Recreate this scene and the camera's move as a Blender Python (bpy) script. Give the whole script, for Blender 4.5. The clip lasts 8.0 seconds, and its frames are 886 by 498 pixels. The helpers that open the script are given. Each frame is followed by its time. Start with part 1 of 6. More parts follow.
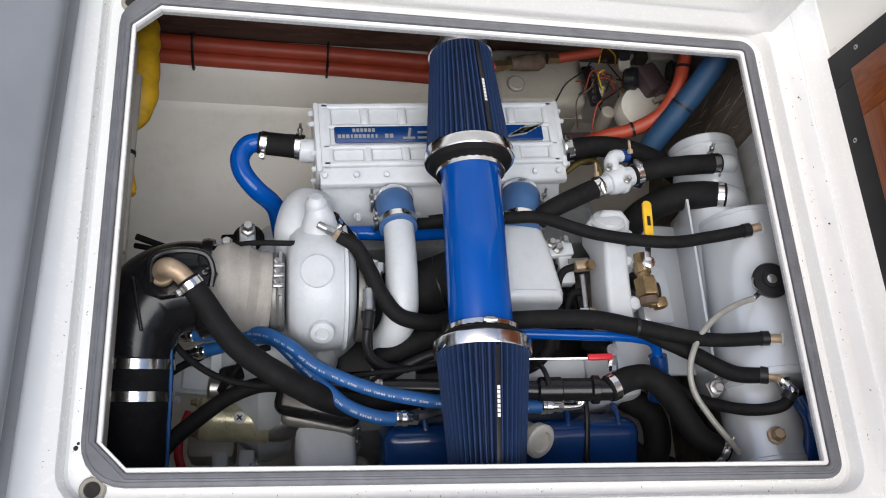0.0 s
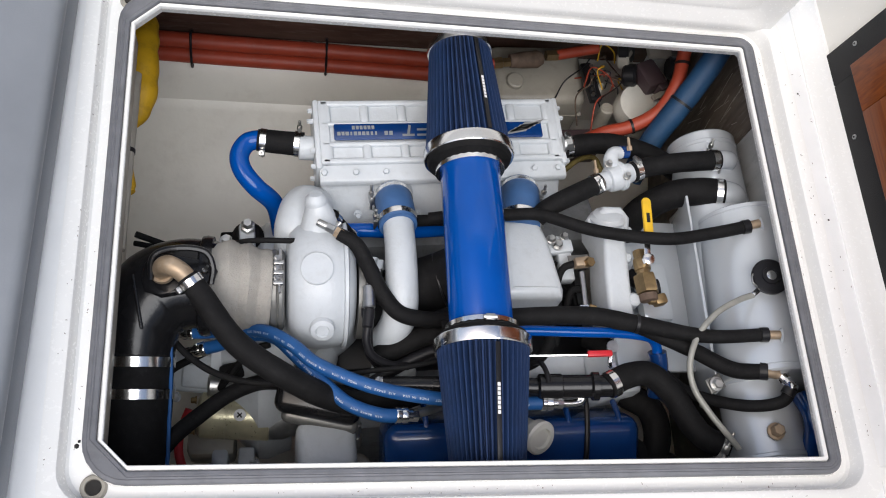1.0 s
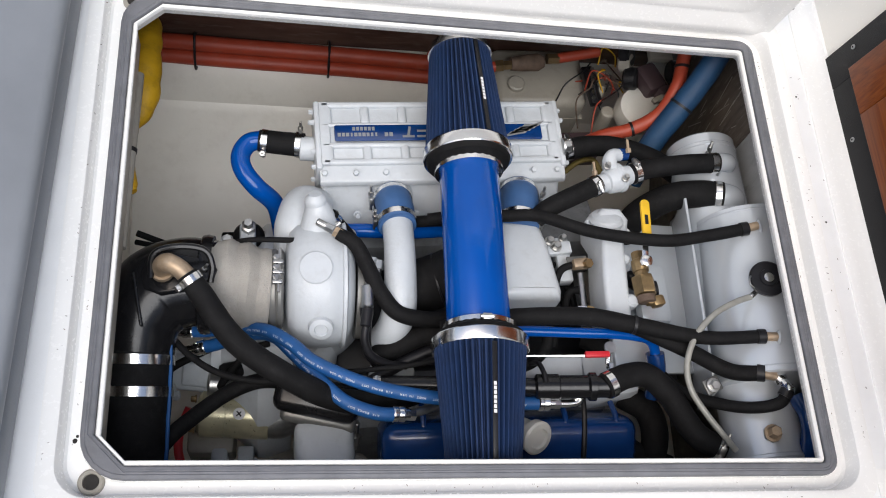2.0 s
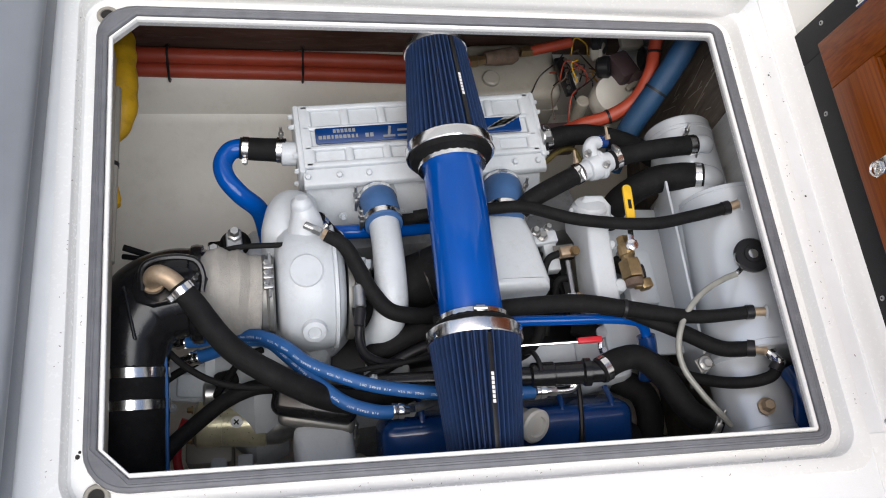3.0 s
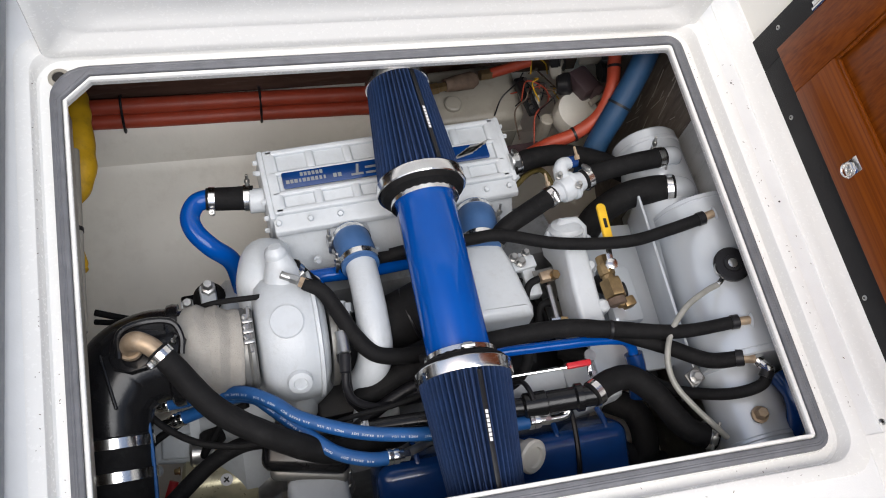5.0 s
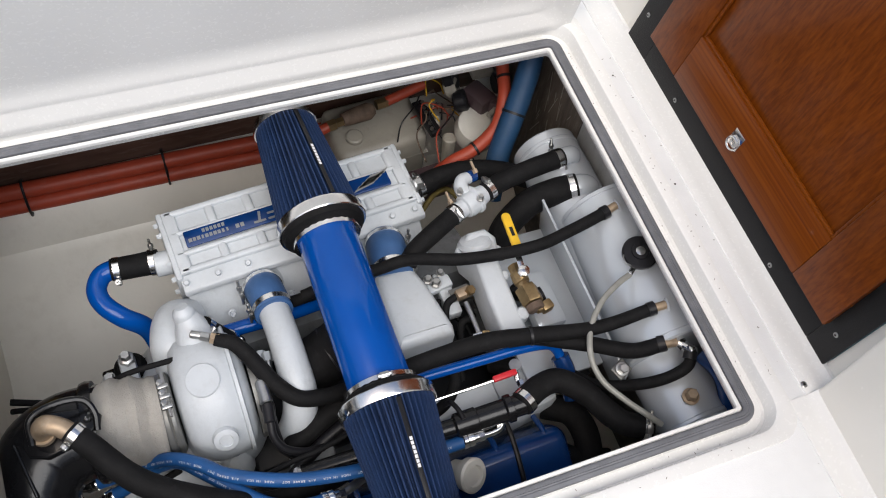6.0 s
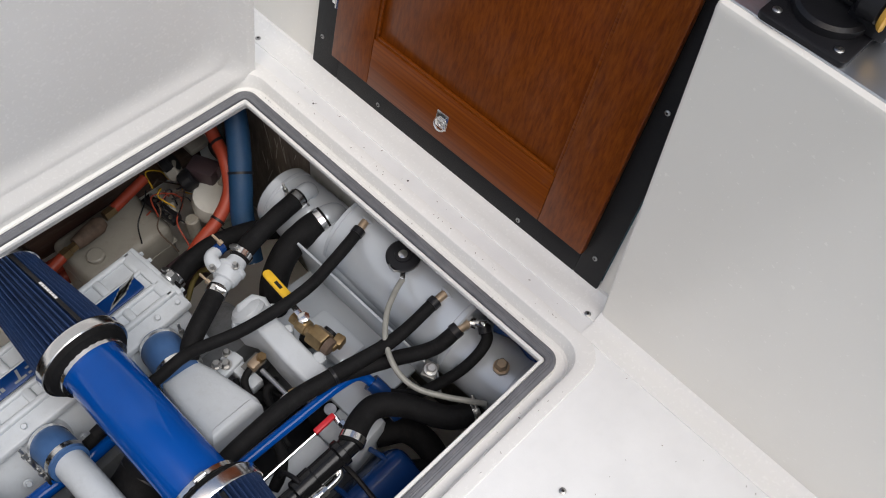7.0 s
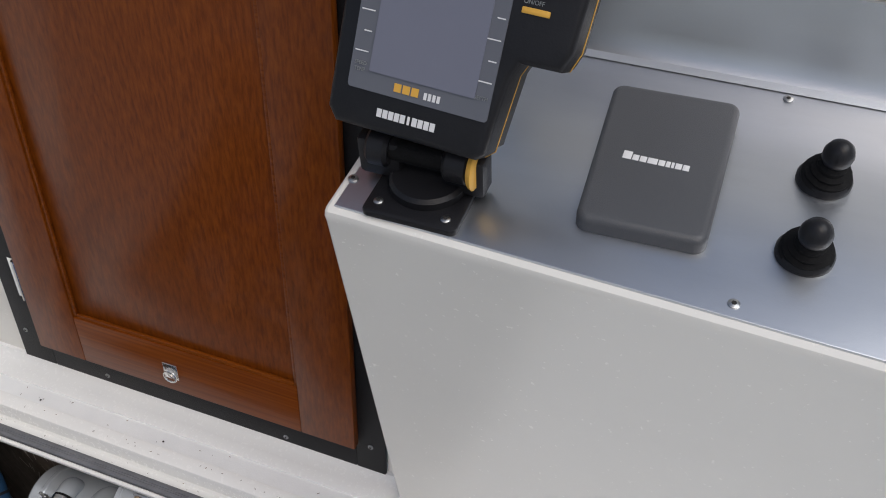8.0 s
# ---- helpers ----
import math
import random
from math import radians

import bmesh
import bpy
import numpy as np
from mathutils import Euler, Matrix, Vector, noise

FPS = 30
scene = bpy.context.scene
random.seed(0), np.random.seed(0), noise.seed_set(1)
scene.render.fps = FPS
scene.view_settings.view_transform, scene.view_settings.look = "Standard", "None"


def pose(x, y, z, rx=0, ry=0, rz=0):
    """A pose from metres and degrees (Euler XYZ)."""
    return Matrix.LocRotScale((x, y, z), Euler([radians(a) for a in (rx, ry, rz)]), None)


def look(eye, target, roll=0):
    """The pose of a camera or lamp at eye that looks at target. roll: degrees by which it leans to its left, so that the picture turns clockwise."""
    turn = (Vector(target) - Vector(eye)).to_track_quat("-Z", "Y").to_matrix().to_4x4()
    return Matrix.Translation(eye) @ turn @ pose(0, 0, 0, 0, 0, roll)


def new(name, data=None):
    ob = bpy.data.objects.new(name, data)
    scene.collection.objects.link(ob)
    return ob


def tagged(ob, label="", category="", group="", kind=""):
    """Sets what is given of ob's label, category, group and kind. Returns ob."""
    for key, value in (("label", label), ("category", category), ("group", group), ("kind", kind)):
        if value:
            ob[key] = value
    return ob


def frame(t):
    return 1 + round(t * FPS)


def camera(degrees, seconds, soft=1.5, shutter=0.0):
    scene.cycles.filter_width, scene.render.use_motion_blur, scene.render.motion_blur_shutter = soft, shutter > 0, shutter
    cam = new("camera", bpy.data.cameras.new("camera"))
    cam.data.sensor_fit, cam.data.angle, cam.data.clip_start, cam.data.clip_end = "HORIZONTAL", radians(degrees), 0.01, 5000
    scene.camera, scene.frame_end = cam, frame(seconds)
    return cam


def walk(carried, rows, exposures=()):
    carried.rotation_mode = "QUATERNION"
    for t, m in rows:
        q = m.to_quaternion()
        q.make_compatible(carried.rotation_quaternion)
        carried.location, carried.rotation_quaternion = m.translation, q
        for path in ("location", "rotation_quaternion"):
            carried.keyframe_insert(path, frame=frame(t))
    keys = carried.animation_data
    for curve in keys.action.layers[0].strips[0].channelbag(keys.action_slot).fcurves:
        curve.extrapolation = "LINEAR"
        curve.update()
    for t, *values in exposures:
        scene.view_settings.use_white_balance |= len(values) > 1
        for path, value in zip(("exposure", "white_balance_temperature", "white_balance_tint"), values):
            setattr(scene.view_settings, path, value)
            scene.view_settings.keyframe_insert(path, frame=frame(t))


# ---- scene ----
cam = camera(52.2, 8.0, soft=1.05)
PATH = [
    (0, (-0.29, -0.676, 1.423), (0.038, 0.123, -0.381), 22.0),
    (0.5, (-0.297, -0.673, 1.424), (0.039, 0.126, -0.378), 22.4),
    (1, (-0.294, -0.676, 1.423), (0.039, 0.117, -0.383), 22.3),
    (1.5, (-0.278, -0.682, 1.427), (0.034, 0.121, -0.378), 21.7),
    (3, (-0.304, -0.706, 1.431), (0.065, 0.101, -0.361), 20.8),
    (3.5, (-0.331, -0.691, 1.434), (0.088, 0.115, -0.348), 20.9),
    (4, (-0.346, -0.673, 1.435), (0.118, 0.101, -0.349), 22.3),
    (5.5, (-0.277, -0.64, 1.424), (0.17, 0.211, -0.329), 17.9),
    (6, (-0.206, -0.679, 1.436), (0.107, -0.169, 0.396), 13.0),
    (6.5, (-0.155, -0.709, 1.441), (0.573, 0.052, -0.259), 10.8),
    (7, (-0.108, -0.739, 1.44), (0.768, -0.041, -0.217), 7.2),
    (7.5, (-0.019, -0.795, 1.46), (1.047, -0.196, -0.122), 1.2),
    (8, (0.097, -0.843, 1.478), (1.34, -0.292, 0.012), -3.6),
]
walk(cam, [(t, look(eye, target, roll)) for t, eye, target, roll in PATH],
     [(0, 0.08, 6350, 10), (5.5, 0.08, 6430, 10), (6.0, -0.03, 6450, 10), (6.5, -0.12, 6450, 10), (7.0, -0.30, 6450, 10), (7.5, -0.38, 6430, 10), (8.0, -0.58, 6330, 10)])

# ---- light: bright overcast sky over an open cockpit ----
world = bpy.data.worlds.new("sky")
scene.world = world
world.use_nodes = True
wn = world.node_tree.nodes
sky = wn.new("ShaderNodeTexSky")
sky.sky_type = "NISHITA"
sky.sun_disc = False
sky.sun_elevation = radians(59)
sky.sun_rotation = radians(230)
sky.dust_density = 4.5
sky.air_density = 1.2
world.node_tree.links.new(sky.outputs[0], wn["Background"].inputs[0])
wn["Background"].inputs[1].default_value = 0.13
sun_data = bpy.data.lights.new("sun", "SUN")
sun_data.energy, sun_data.angle, sun_data.color = 2.0, radians(40), (1.0, 0.985, 0.965)
sun = new("sun", sun_data)
sun.matrix_world = look((0.2, -1.5, 2.6), (0.0, 0.0, 0.0))


# ---- materials ----
def mat(name, color, rough=0.5, metal=0.0, vary=0.12, scale=8.0, fine=120.0, bump=0.05, dirt=None, dirt_amount=0.3,
        coat=0.0, stretch=(1, 1, 1), spec=0.5, each=0.0):
    """A painted, moulded or metal surface: two scales of tone, rough patches, fine relief, optional dirt colour."""
    m = bpy.data.materials.new(name)
    m.use_nodes = True
    nt = m.node_tree
    b = nt.nodes["Principled BSDF"]
    b.inputs["Metallic"].default_value = metal
    b.inputs["Coat Weight"].default_value = coat
    b.inputs["Coat Roughness"].default_value = 0.08
    b.inputs["Specular IOR Level"].default_value = spec
    co = nt.nodes.new("ShaderNodeTexCoord")
    mp = nt.nodes.new("ShaderNodeMapping")
    mp.inputs["Scale"].default_value = stretch
    nt.links.new(co.outputs["Object"], mp.inputs[0])
    big = nt.nodes.new("ShaderNodeTexNoise")
    big.inputs["Scale"].default_value, big.inputs["Detail"].default_value = scale, 6
    small = nt.nodes.new("ShaderNodeTexNoise")
    small.inputs["Scale"].default_value, small.inputs["Detail"].default_value = fine, 4
    for n in (big, small):
        nt.links.new(mp.outputs[0], n.inputs["Vector"])
    ramp = nt.nodes.new("ShaderNodeMapRange")
    ramp.inputs[1].default_value, ramp.inputs[2].default_value = 0.3, 0.7
    ramp.inputs[3].default_value, ramp.inputs[4].default_value = 1 - vary, 1 + vary
    nt.links.new(big.outputs[0], ramp.inputs[0])
    mul = nt.nodes.new("ShaderNodeMix")
    mul.data_type, mul.blend_type = "RGBA", "MULTIPLY"
    mul.inputs[0].default_value = 1
    mul.inputs[6].default_value = (*color, 1)
    nt.links.new(ramp.outputs[0], mul.inputs[7])
    out = mul.outputs[2]
    if each:
        info = nt.nodes.new("ShaderNodeObjectInfo")
        er = nt.nodes.new("ShaderNodeMapRange")
        er.inputs[3].default_value, er.inputs[4].default_value = 1 - each, 1 + each
        nt.links.new(info.outputs["Random"], er.inputs[0])
        m3 = nt.nodes.new("ShaderNodeMix")
        m3.data_type, m3.blend_type = "RGBA", "MULTIPLY"
        m3.inputs[0].default_value = 1
        nt.links.new(out, m3.inputs[6])
        nt.links.new(er.outputs[0], m3.inputs[7])
        out = m3.outputs[2]
    if dirt:
        dn = nt.nodes.new("ShaderNodeTexNoise")
        dn.inputs["Scale"].default_value, dn.inputs["Detail"].default_value = scale * 2.7, 9
        dn.inputs["Roughness"].default_value = 0.7
        nt.links.new(mp.outputs[0], dn.inputs["Vector"])
        dr = nt.nodes.new("ShaderNodeMapRange")
        dr.inputs[1].default_value, dr.inputs[2].default_value = 0.52, 0.78
        dr.inputs[4].default_value = dirt_amount
        nt.links.new(dn.outputs[0], dr.inputs[0])
        m2 = nt.nodes.new("ShaderNodeMix")
        m2.data_type = "RGBA"
        nt.links.new(dr.outputs[0], m2.inputs[0])
        nt.links.new(out, m2.inputs[6])
        m2.inputs[7].default_value = (*dirt, 1)
        out = m2.outputs[2]
    nt.links.new(out, b.inputs["Base Color"])
    rr = nt.nodes.new("ShaderNodeMapRange")
    rr.inputs[3].default_value, rr.inputs[4].default_value = max(0.02, rough * 0.75), min(1, rough * 1.25)
    nt.links.new(small.outputs[0], rr.inputs[0])
    nt.links.new(rr.outputs[0], b.inputs["Roughness"])
    if bump:
        bp = nt.nodes.new("ShaderNodeBump")
        bp.inputs["Strength"].default_value, bp.inputs["Distance"].default_value = bump, 0.002
        nt.links.new(small.outputs[0], bp.inputs["Height"])
        nt.links.new(bp.outputs[0], b.inputs["Normal"])
    return m


M_GEL = mat("white_gelcoat", (0.86, 0.86, 0.84), 0.26, vary=0.02, scale=3, fine=160, bump=0.004, dirt=(0.6, 0.58, 0.53), dirt_amount=0.06)
M_WALL = mat("cream_gelcoat", (0.86, 0.84, 0.78), 0.25, vary=0.025, scale=2.5, fine=140, bump=0.006, dirt=(0.6, 0.57, 0.5), dirt_amount=0.08)
M_SOLE = mat("speckled_white_deck_paint", (0.85, 0.86, 0.86), 0.5, vary=0.03, scale=14, fine=420, bump=0.12, dirt=(0.6, 0.6, 0.58), dirt_amount=0.10)
M_GASKET = mat("grey_rubber_seal", (0.145, 0.15, 0.165), 0.6, vary=0.15, scale=25, fine=300, bump=0.1, dirt=(0.3, 0.3, 0.3), dirt_amount=0.2)
M_ENG = mat("white_engine_paint", (0.52, 0.555, 0.585), 0.36, vary=0.05, scale=16, fine=110, bump=0.4, dirt=(0.24, 0.23, 0.20), dirt_amount=0.20)
M_TANK = mat("silver_white_tank_paint", (0.56, 0.60, 0.64), 0.22, metal=0.3, vary=0.03, scale=9, fine=300, bump=0.02)
M_BLUE = mat("gloss_blue_paint", (0.001, 0.066, 0.33), 0.06, vary=0.06, scale=12, fine=60, bump=0.03, coat=0.0, spec=0.34)
M_DBLUE = mat("dark_blue_enamel", (0.004, 0.035, 0.15), 0.22, vary=0.2, scale=20, fine=90, bump=0.1, coat=0.5)
M_BHOSE = mat("blue_braided_hose", (0.008, 0.075, 0.24), 0.5, vary=0.12, scale=30, fine=500, bump=0.3)
M_SIL = mat("blue_silicone", (0.045, 0.115, 0.27), 0.55, vary=0.08, scale=30, fine=400, bump=0.15)
M_RUB = mat("black_rubber", (0.0075, 0.0075, 0.008), 0.72, vary=0.3, scale=30, fine=500, bump=0.3, dirt=(0.04, 0.04, 0.04), dirt_amount=0.25, spec=0.16)
M_BLK = mat("black_gloss_paint", (0.009, 0.009, 0.010), 0.24, vary=0.3, scale=14, fine=100, bump=0.08, coat=0.12, spec=0.3)
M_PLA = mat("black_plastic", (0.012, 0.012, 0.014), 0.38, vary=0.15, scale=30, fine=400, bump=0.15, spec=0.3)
M_CHR = mat("polished_steel", (0.85, 0.84, 0.82), 0.18, metal=1.0, vary=0.06, scale=30, fine=200, bump=0.02)
M_STL = mat("dull_steel", (0.48, 0.48, 0.47), 0.35, metal=1.0, vary=0.2, scale=40, fine=260, bump=0.1)
M_BRS = mat("weathered_brass", (0.33, 0.235, 0.12), 0.42, metal=0.9, vary=0.25, scale=40, fine=200, bump=0.15, dirt=(0.2, 0.14, 0.09), dirt_amount=0.5)
M_BRZ = mat("tarnished_bronze", (0.38, 0.29, 0.20), 0.5, metal=0.55, vary=0.3, scale=30, fine=200, bump=0.15, dirt=(0.5, 0.46, 0.4), dirt_amount=0.4)
M_ZINC = mat("yellow_zinc_plate", (0.60, 0.56, 0.38), 0.3, metal=0.5, vary=0.25, scale=18, fine=150, bump=0.05)
M_YEL = mat("yellow_vinyl", (0.75, 0.46, 0.02), 0.5, vary=0.1, scale=30, fine=200, bump=0.1)
M_YBAG = mat("yellow_coated_cloth", (0.62, 0.36, 0.012), 0.55, vary=0.18, scale=14, fine=200, bump=0.3, dirt=(0.12, 0.08, 0.02), dirt_amount=0.45)
M_RED = mat("red_plastic", (0.55, 0.02, 0.03), 0.4, vary=0.1)
M_RHOSE = mat("red_rubber_hose", (0.36, 0.05, 0.022), 0.5, vary=0.12, scale=14, fine=260, bump=0.15, dirt=(0.3, 0.2, 0.16), dirt_amount=0.2)
M_LINER = mat("cream_hull_paint", (0.87, 0.84, 0.77), 0.4, vary=0.06, scale=4, fine=60, bump=0.25, dirt=(0.5, 0.45, 0.37), dirt_amount=0.25)
M_BROWN = mat("brown_stained_board", (0.13, 0.075, 0.058), 0.16, vary=0.25, scale=5, fine=80, bump=0.1, stretch=(1, 6, 6), dirt=(0.3, 0.24, 0.2), dirt_amount=0.35)
# base colour holds the deep shade of the forward bilge; pale patches are weathering
M_DARK = mat("shade_dark_bilge_panel", (0.075, 0.068, 0.06), 0.65, vary=0.4, scale=7, fine=60, bump=0.5, dirt=(0.27, 0.25, 0.22), dirt_amount=0.5)
M_WRAP = mat("grey_glass_tape", (0.34, 0.325, 0.295), 0.9, vary=0.2, scale=14, fine=420, bump=1.0, dirt=(0.24, 0.21, 0.18), dirt_amount=0.35)
M_FRAME = mat("black_door_frame_paint", (0.010, 0.010, 0.011), 0.5, vary=0.12, scale=10, fine=500, bump=0.3, spec=0.25)
M_CLEAR = mat("milky_clear_hose", (0.27, 0.27, 0.245), 0.2, vary=0.12, scale=40, fine=100, bump=0.02)
M_PLAST = mat("yellowed_white_plastic", (0.33, 0.31, 0.265), 0.45, vary=0.1, scale=14, fine=120, bump=0.15, dirt=(0.2, 0.17, 0.13), dirt_amount=0.4)
M_GREY = mat("dark_grey_plastic_cover", (0.075, 0.078, 0.085), 0.42, vary=0.05, scale=10, fine=700, bump=0.25)
M_LOCK = mat("grey_locker_gelcoat", (0.20, 0.215, 0.235), 0.5, vary=0.12, scale=5, fine=300, bump=0.1)
M_INK = mat("white_print", (0.75, 0.75, 0.75), 0.5, vary=0.02, bump=0)
M_SILV = mat("silver_print", (0.27, 0.28, 0.28), 0.4, metal=0.3, vary=0.05, bump=0)
M_GOLD = mat("amber_print", (0.72, 0.40, 0.06), 0.45, vary=0.04, bump=0)
M_PRINT = mat("faded_print", (0.62, 0.66, 0.72), 0.5, vary=0.1, bump=0)
M_SKIRT = mat("grey_pressed_steel", (0.20, 0.20, 0.19), 0.4, metal=0.5, vary=0.15, scale=20, bump=0.05)
M_PLY = mat("weathered_plywood", (0.115, 0.095, 0.078), 0.7, vary=0.35, scale=10, fine=70, bump=0.6, dirt=(0.34, 0.32, 0.29), dirt_amount=0.55, stretch=(1, 3.5, 0.6))
M_HOLE = mat("bare_dark_recess", (0.02, 0.018, 0.016), 0.8, vary=0.3)
M_PURP = mat("brown_purple_plastic", (0.07, 0.045, 0.05), 0.5, vary=0.2)
# white engine paint again, darkened to carry the shade low between the castings
M_ENG_SHADE = mat("shaded_white_engine_paint", (0.20, 0.21, 0.22), 0.5, vary=0.3, scale=12, fine=120, bump=0.3, dirt=(0.06, 0.055, 0.05), dirt_amount=0.7)
M_CAP = mat("white_moulded_plastic", (0.66, 0.65, 0.60), 0.4, vary=0.06, scale=14, fine=140, bump=0.08, dirt=(0.3, 0.27, 0.22), dirt_amount=0.2)
M_RUST = mat("rusty_steel", (0.13, 0.09, 0.065), 0.75, metal=0.2, vary=0.4, scale=40, bump=0.4)


def wood_mat(name, stretch, dark, light):
    m = bpy.data.materials.new(name)
    m.use_nodes = True
    nt = m.node_tree
    b = nt.nodes["Principled BSDF"]
    co = nt.nodes.new("ShaderNodeTexCoord")
    mp = nt.nodes.new("ShaderNodeMapping")
    mp.inputs["Scale"].default_value = stretch
    nt.links.new(co.outputs["Object"], mp.inputs[0])
    n1 = nt.nodes.new("ShaderNodeTexNoise")
    n1.inputs["Scale"].default_value, n1.inputs["Detail"].default_value, n1.inputs["Distortion"].default_value = 7, 9, 0.25
    n2 = nt.nodes.new("ShaderNodeTexNoise")
    n2.inputs["Scale"].default_value, n2.inputs["Detail"].default_value = 22, 4
    for n in (n1, n2):
        nt.links.new(mp.outputs[0], n.inputs["Vector"])
    ramp = nt.nodes.new("ShaderNodeValToRGB")
    ramp.color_ramp.elements[0].position, ramp.color_ramp.elements[0].color = 0.30, (*dark, 1)
    ramp.color_ramp.elements[1].position, ramp.color_ramp.elements[1].color = 0.68, (*light, 1)
    nt.links.new(n1.outputs[0], ramp.inputs[0])
    pores = nt.nodes.new("ShaderNodeMapRange")
    pores.inputs[1].default_value, pores.inputs[2].default_value = 0.35, 0.55
    pores.inputs[3].default_value, pores.inputs[4].default_value = 0.90, 1.03
    nt.links.new(n2.outputs[0], pores.inputs[0])
    mul = nt.nodes.new("ShaderNodeMix")
    mul.data_type, mul.blend_type = "RGBA", "MULTIPLY"
    mul.inputs[0].default_value = 1
    nt.links.new(ramp.outputs[0], mul.inputs[6])
    nt.links.new(pores.outputs[0], mul.inputs[7])
    nt.links.new(mul.outputs[2], b.inputs["Base Color"])
    b.inputs["Roughness"].default_value = 0.3
    b.inputs["Coat Weight"].default_value = 0.10
    b.inputs["Specular IOR Level"].default_value = 0.16
    b.inputs["Coat Roughness"].default_value = 0.08
    return m


M_WOODV = wood_mat("varnished_teak_upright_grain", (26, 26, 0.22), (0.115, 0.024, 0.002), (0.205, 0.050, 0.004))
M_WOODH = wood_mat("varnished_teak_level_grain", (26, 0.22, 26), (0.125, 0.027, 0.003), (0.22, 0.056, 0.005))


def brushed_mat():
    m = mat("brushed_stainless_sheet", (0.66, 0.68, 0.71), 0.37, metal=1.0, vary=0.12, scale=5, fine=900, bump=0.05, stretch=(1, 0.25, 1), dirt=(0.40, 0.41, 0.42), dirt_amount=0.16)
    return m


M_BRUSH = brushed_mat()


# ---- mesh helpers ----
def link_mesh(name, bm, material, smooth=True):
    me = bpy.data.meshes.new(name)
    bmesh.ops.recalc_face_normals(bm, faces=bm.faces)
    if smooth:
        for f in bm.faces:
            f.smooth = True
        for e in bm.edges:
            if len(e.link_faces) == 2 and e.calc_face_angle(0) > 0.6:
                e.smooth = False
    bm.to_mesh(me)
    bm.free()
    me.materials.append(material)
    return new(name, me)


def world_of(ob):
    return ob.matrix_basis if ob.parent is None else world_of(ob.parent) @ ob.matrix_basis


def thing(name, at, label, category, group="", kind=""):
    """An Empty at a thing's base."""
    e = new(name)
    e.empty_display_size = 0.02
    e.matrix_basis = Matrix.Translation(at)
    return tagged(e, label, category, group, kind)


def part(name, bm, material, parent, label=""):
    """A bmesh in world places, as one mesh under its thing or part."""
    if parent is not None:
        bmesh.ops.transform(bm, matrix=world_of(parent).inverted(), verts=bm.verts)
    ob = link_mesh(name, bm, material)
    ob.parent = parent
    if label:
        tagged(ob, label)
    return ob


def solo(name, bm, material, label, category, group="", kind=""):
    return tagged(part(name, bm, material, None), label, category, group, kind)


def path_of(points, steps=8):
    """A smooth way through some points (Catmull-Rom)."""
    p = [Vector(q) for q in points]
    if len(p) == 2:
        return [p[0].lerp(p[1], i / 2) for i in range(3)]
    p = [2 * p[0] - p[1]] + p + [2 * p[-1] - p[-2]]
    out = []
    for i in range(1, len(p) - 2):
        a, b, c, d = p[i - 1:i + 3]
        for k in range(steps):
            t = k / steps
            out.append(0.5 * ((2 * b) + (c - a) * t + (2 * a - 5 * b + 4 * c - d) * t * t + (3 * b - a - 3 * c + d) * t ** 3))
    out.append(p[-2])
    return out


def sweep(points, r, sides=14, steps=8, wobble=0.0, bm=None):
    """A round hose along a smooth way; r is one radius or one for each given point."""
    bm = bm or bmesh.new()
    way = path_of(points, steps)
    n = len(way)
    rs = [r] * n if not isinstance(r, (list, tuple)) else [float(np.interp(i / (n - 1) * (len(r) - 1), range(len(r)), r)) for i in range(n)]
    tan = [(way[min(i + 1, n - 1)] - way[max(i - 1, 0)]).normalized() for i in range(n)]
    side = tan[0].orthogonal().normalized()
    rings = []
    for i, (c, t) in enumerate(zip(way, tan)):
        side = (side - t * side.dot(t)).normalized()
        up = t.cross(side)
        rr = rs[i] * (1 + wobble * noise.noise(c * 40))
        rings.append([bm.verts.new(c + (side * math.cos(a) + up * math.sin(a)) * rr) for a in [2 * math.pi * k / sides for k in range(sides)]])
    for a, b in zip(rings, rings[1:]):
        for k in range(sides):
            bm.faces.new((a[k], a[(k + 1) % sides], b[(k + 1) % sides], b[k]))
    bm.faces.new(rings[0][::-1])
    bm.faces.new(rings[-1])
    return bm


def axis_frame(p, axis, up=(0, 0, 1)):
    z = Vector(axis).normalized()
    x = Vector(up).cross(z)
    if x.length < 1e-4:
        x = Vector((1, 0, 0)).cross(z)
    x.normalize()
    y = z.cross(x)
    m = Matrix((x, y, z)).transposed().to_4x4()
    m.translation = p
    return m


def lathe(profile, p, axis, sides=32, pleats=0, depth=0.0, bm=None, up=(0, 0, 1)):
    """Turns (along, radius) pairs round an axis from p; pleats fold the skin by depth."""
    bm = bm or bmesh.new()
    m = axis_frame(p, axis, up)
    rings = []
    for s, r in profile:
        ring = []
        for k in range(sides):
            a = 2 * math.pi * k / sides
            rr = r - (depth if pleats and k % (sides // pleats) >= (sides // pleats) // 2 else 0)
            ring.append(bm.verts.new(m @ Vector((math.cos(a) * rr, math.sin(a) * rr, s))))
        rings.append(ring)
    for a, b in zip(rings, rings[1:]):
        for k in range(sides):
            bm.faces.new((a[k], a[(k + 1) % sides], b[(k + 1) % sides], b[k]))
    bm.faces.new(rings[0][::-1])
    bm.faces.new(rings[-1])
    return bm


def rod(a, b, r, sides=12, bm=None):
    a, b = Vector(a), Vector(b)
    d = (b - a).length
    c = min(r * 0.2, d * 0.2)
    return lathe([(0, r - c), (c, r), (d - c, r), (d, r - c)], a, b - a, sides, bm=bm)


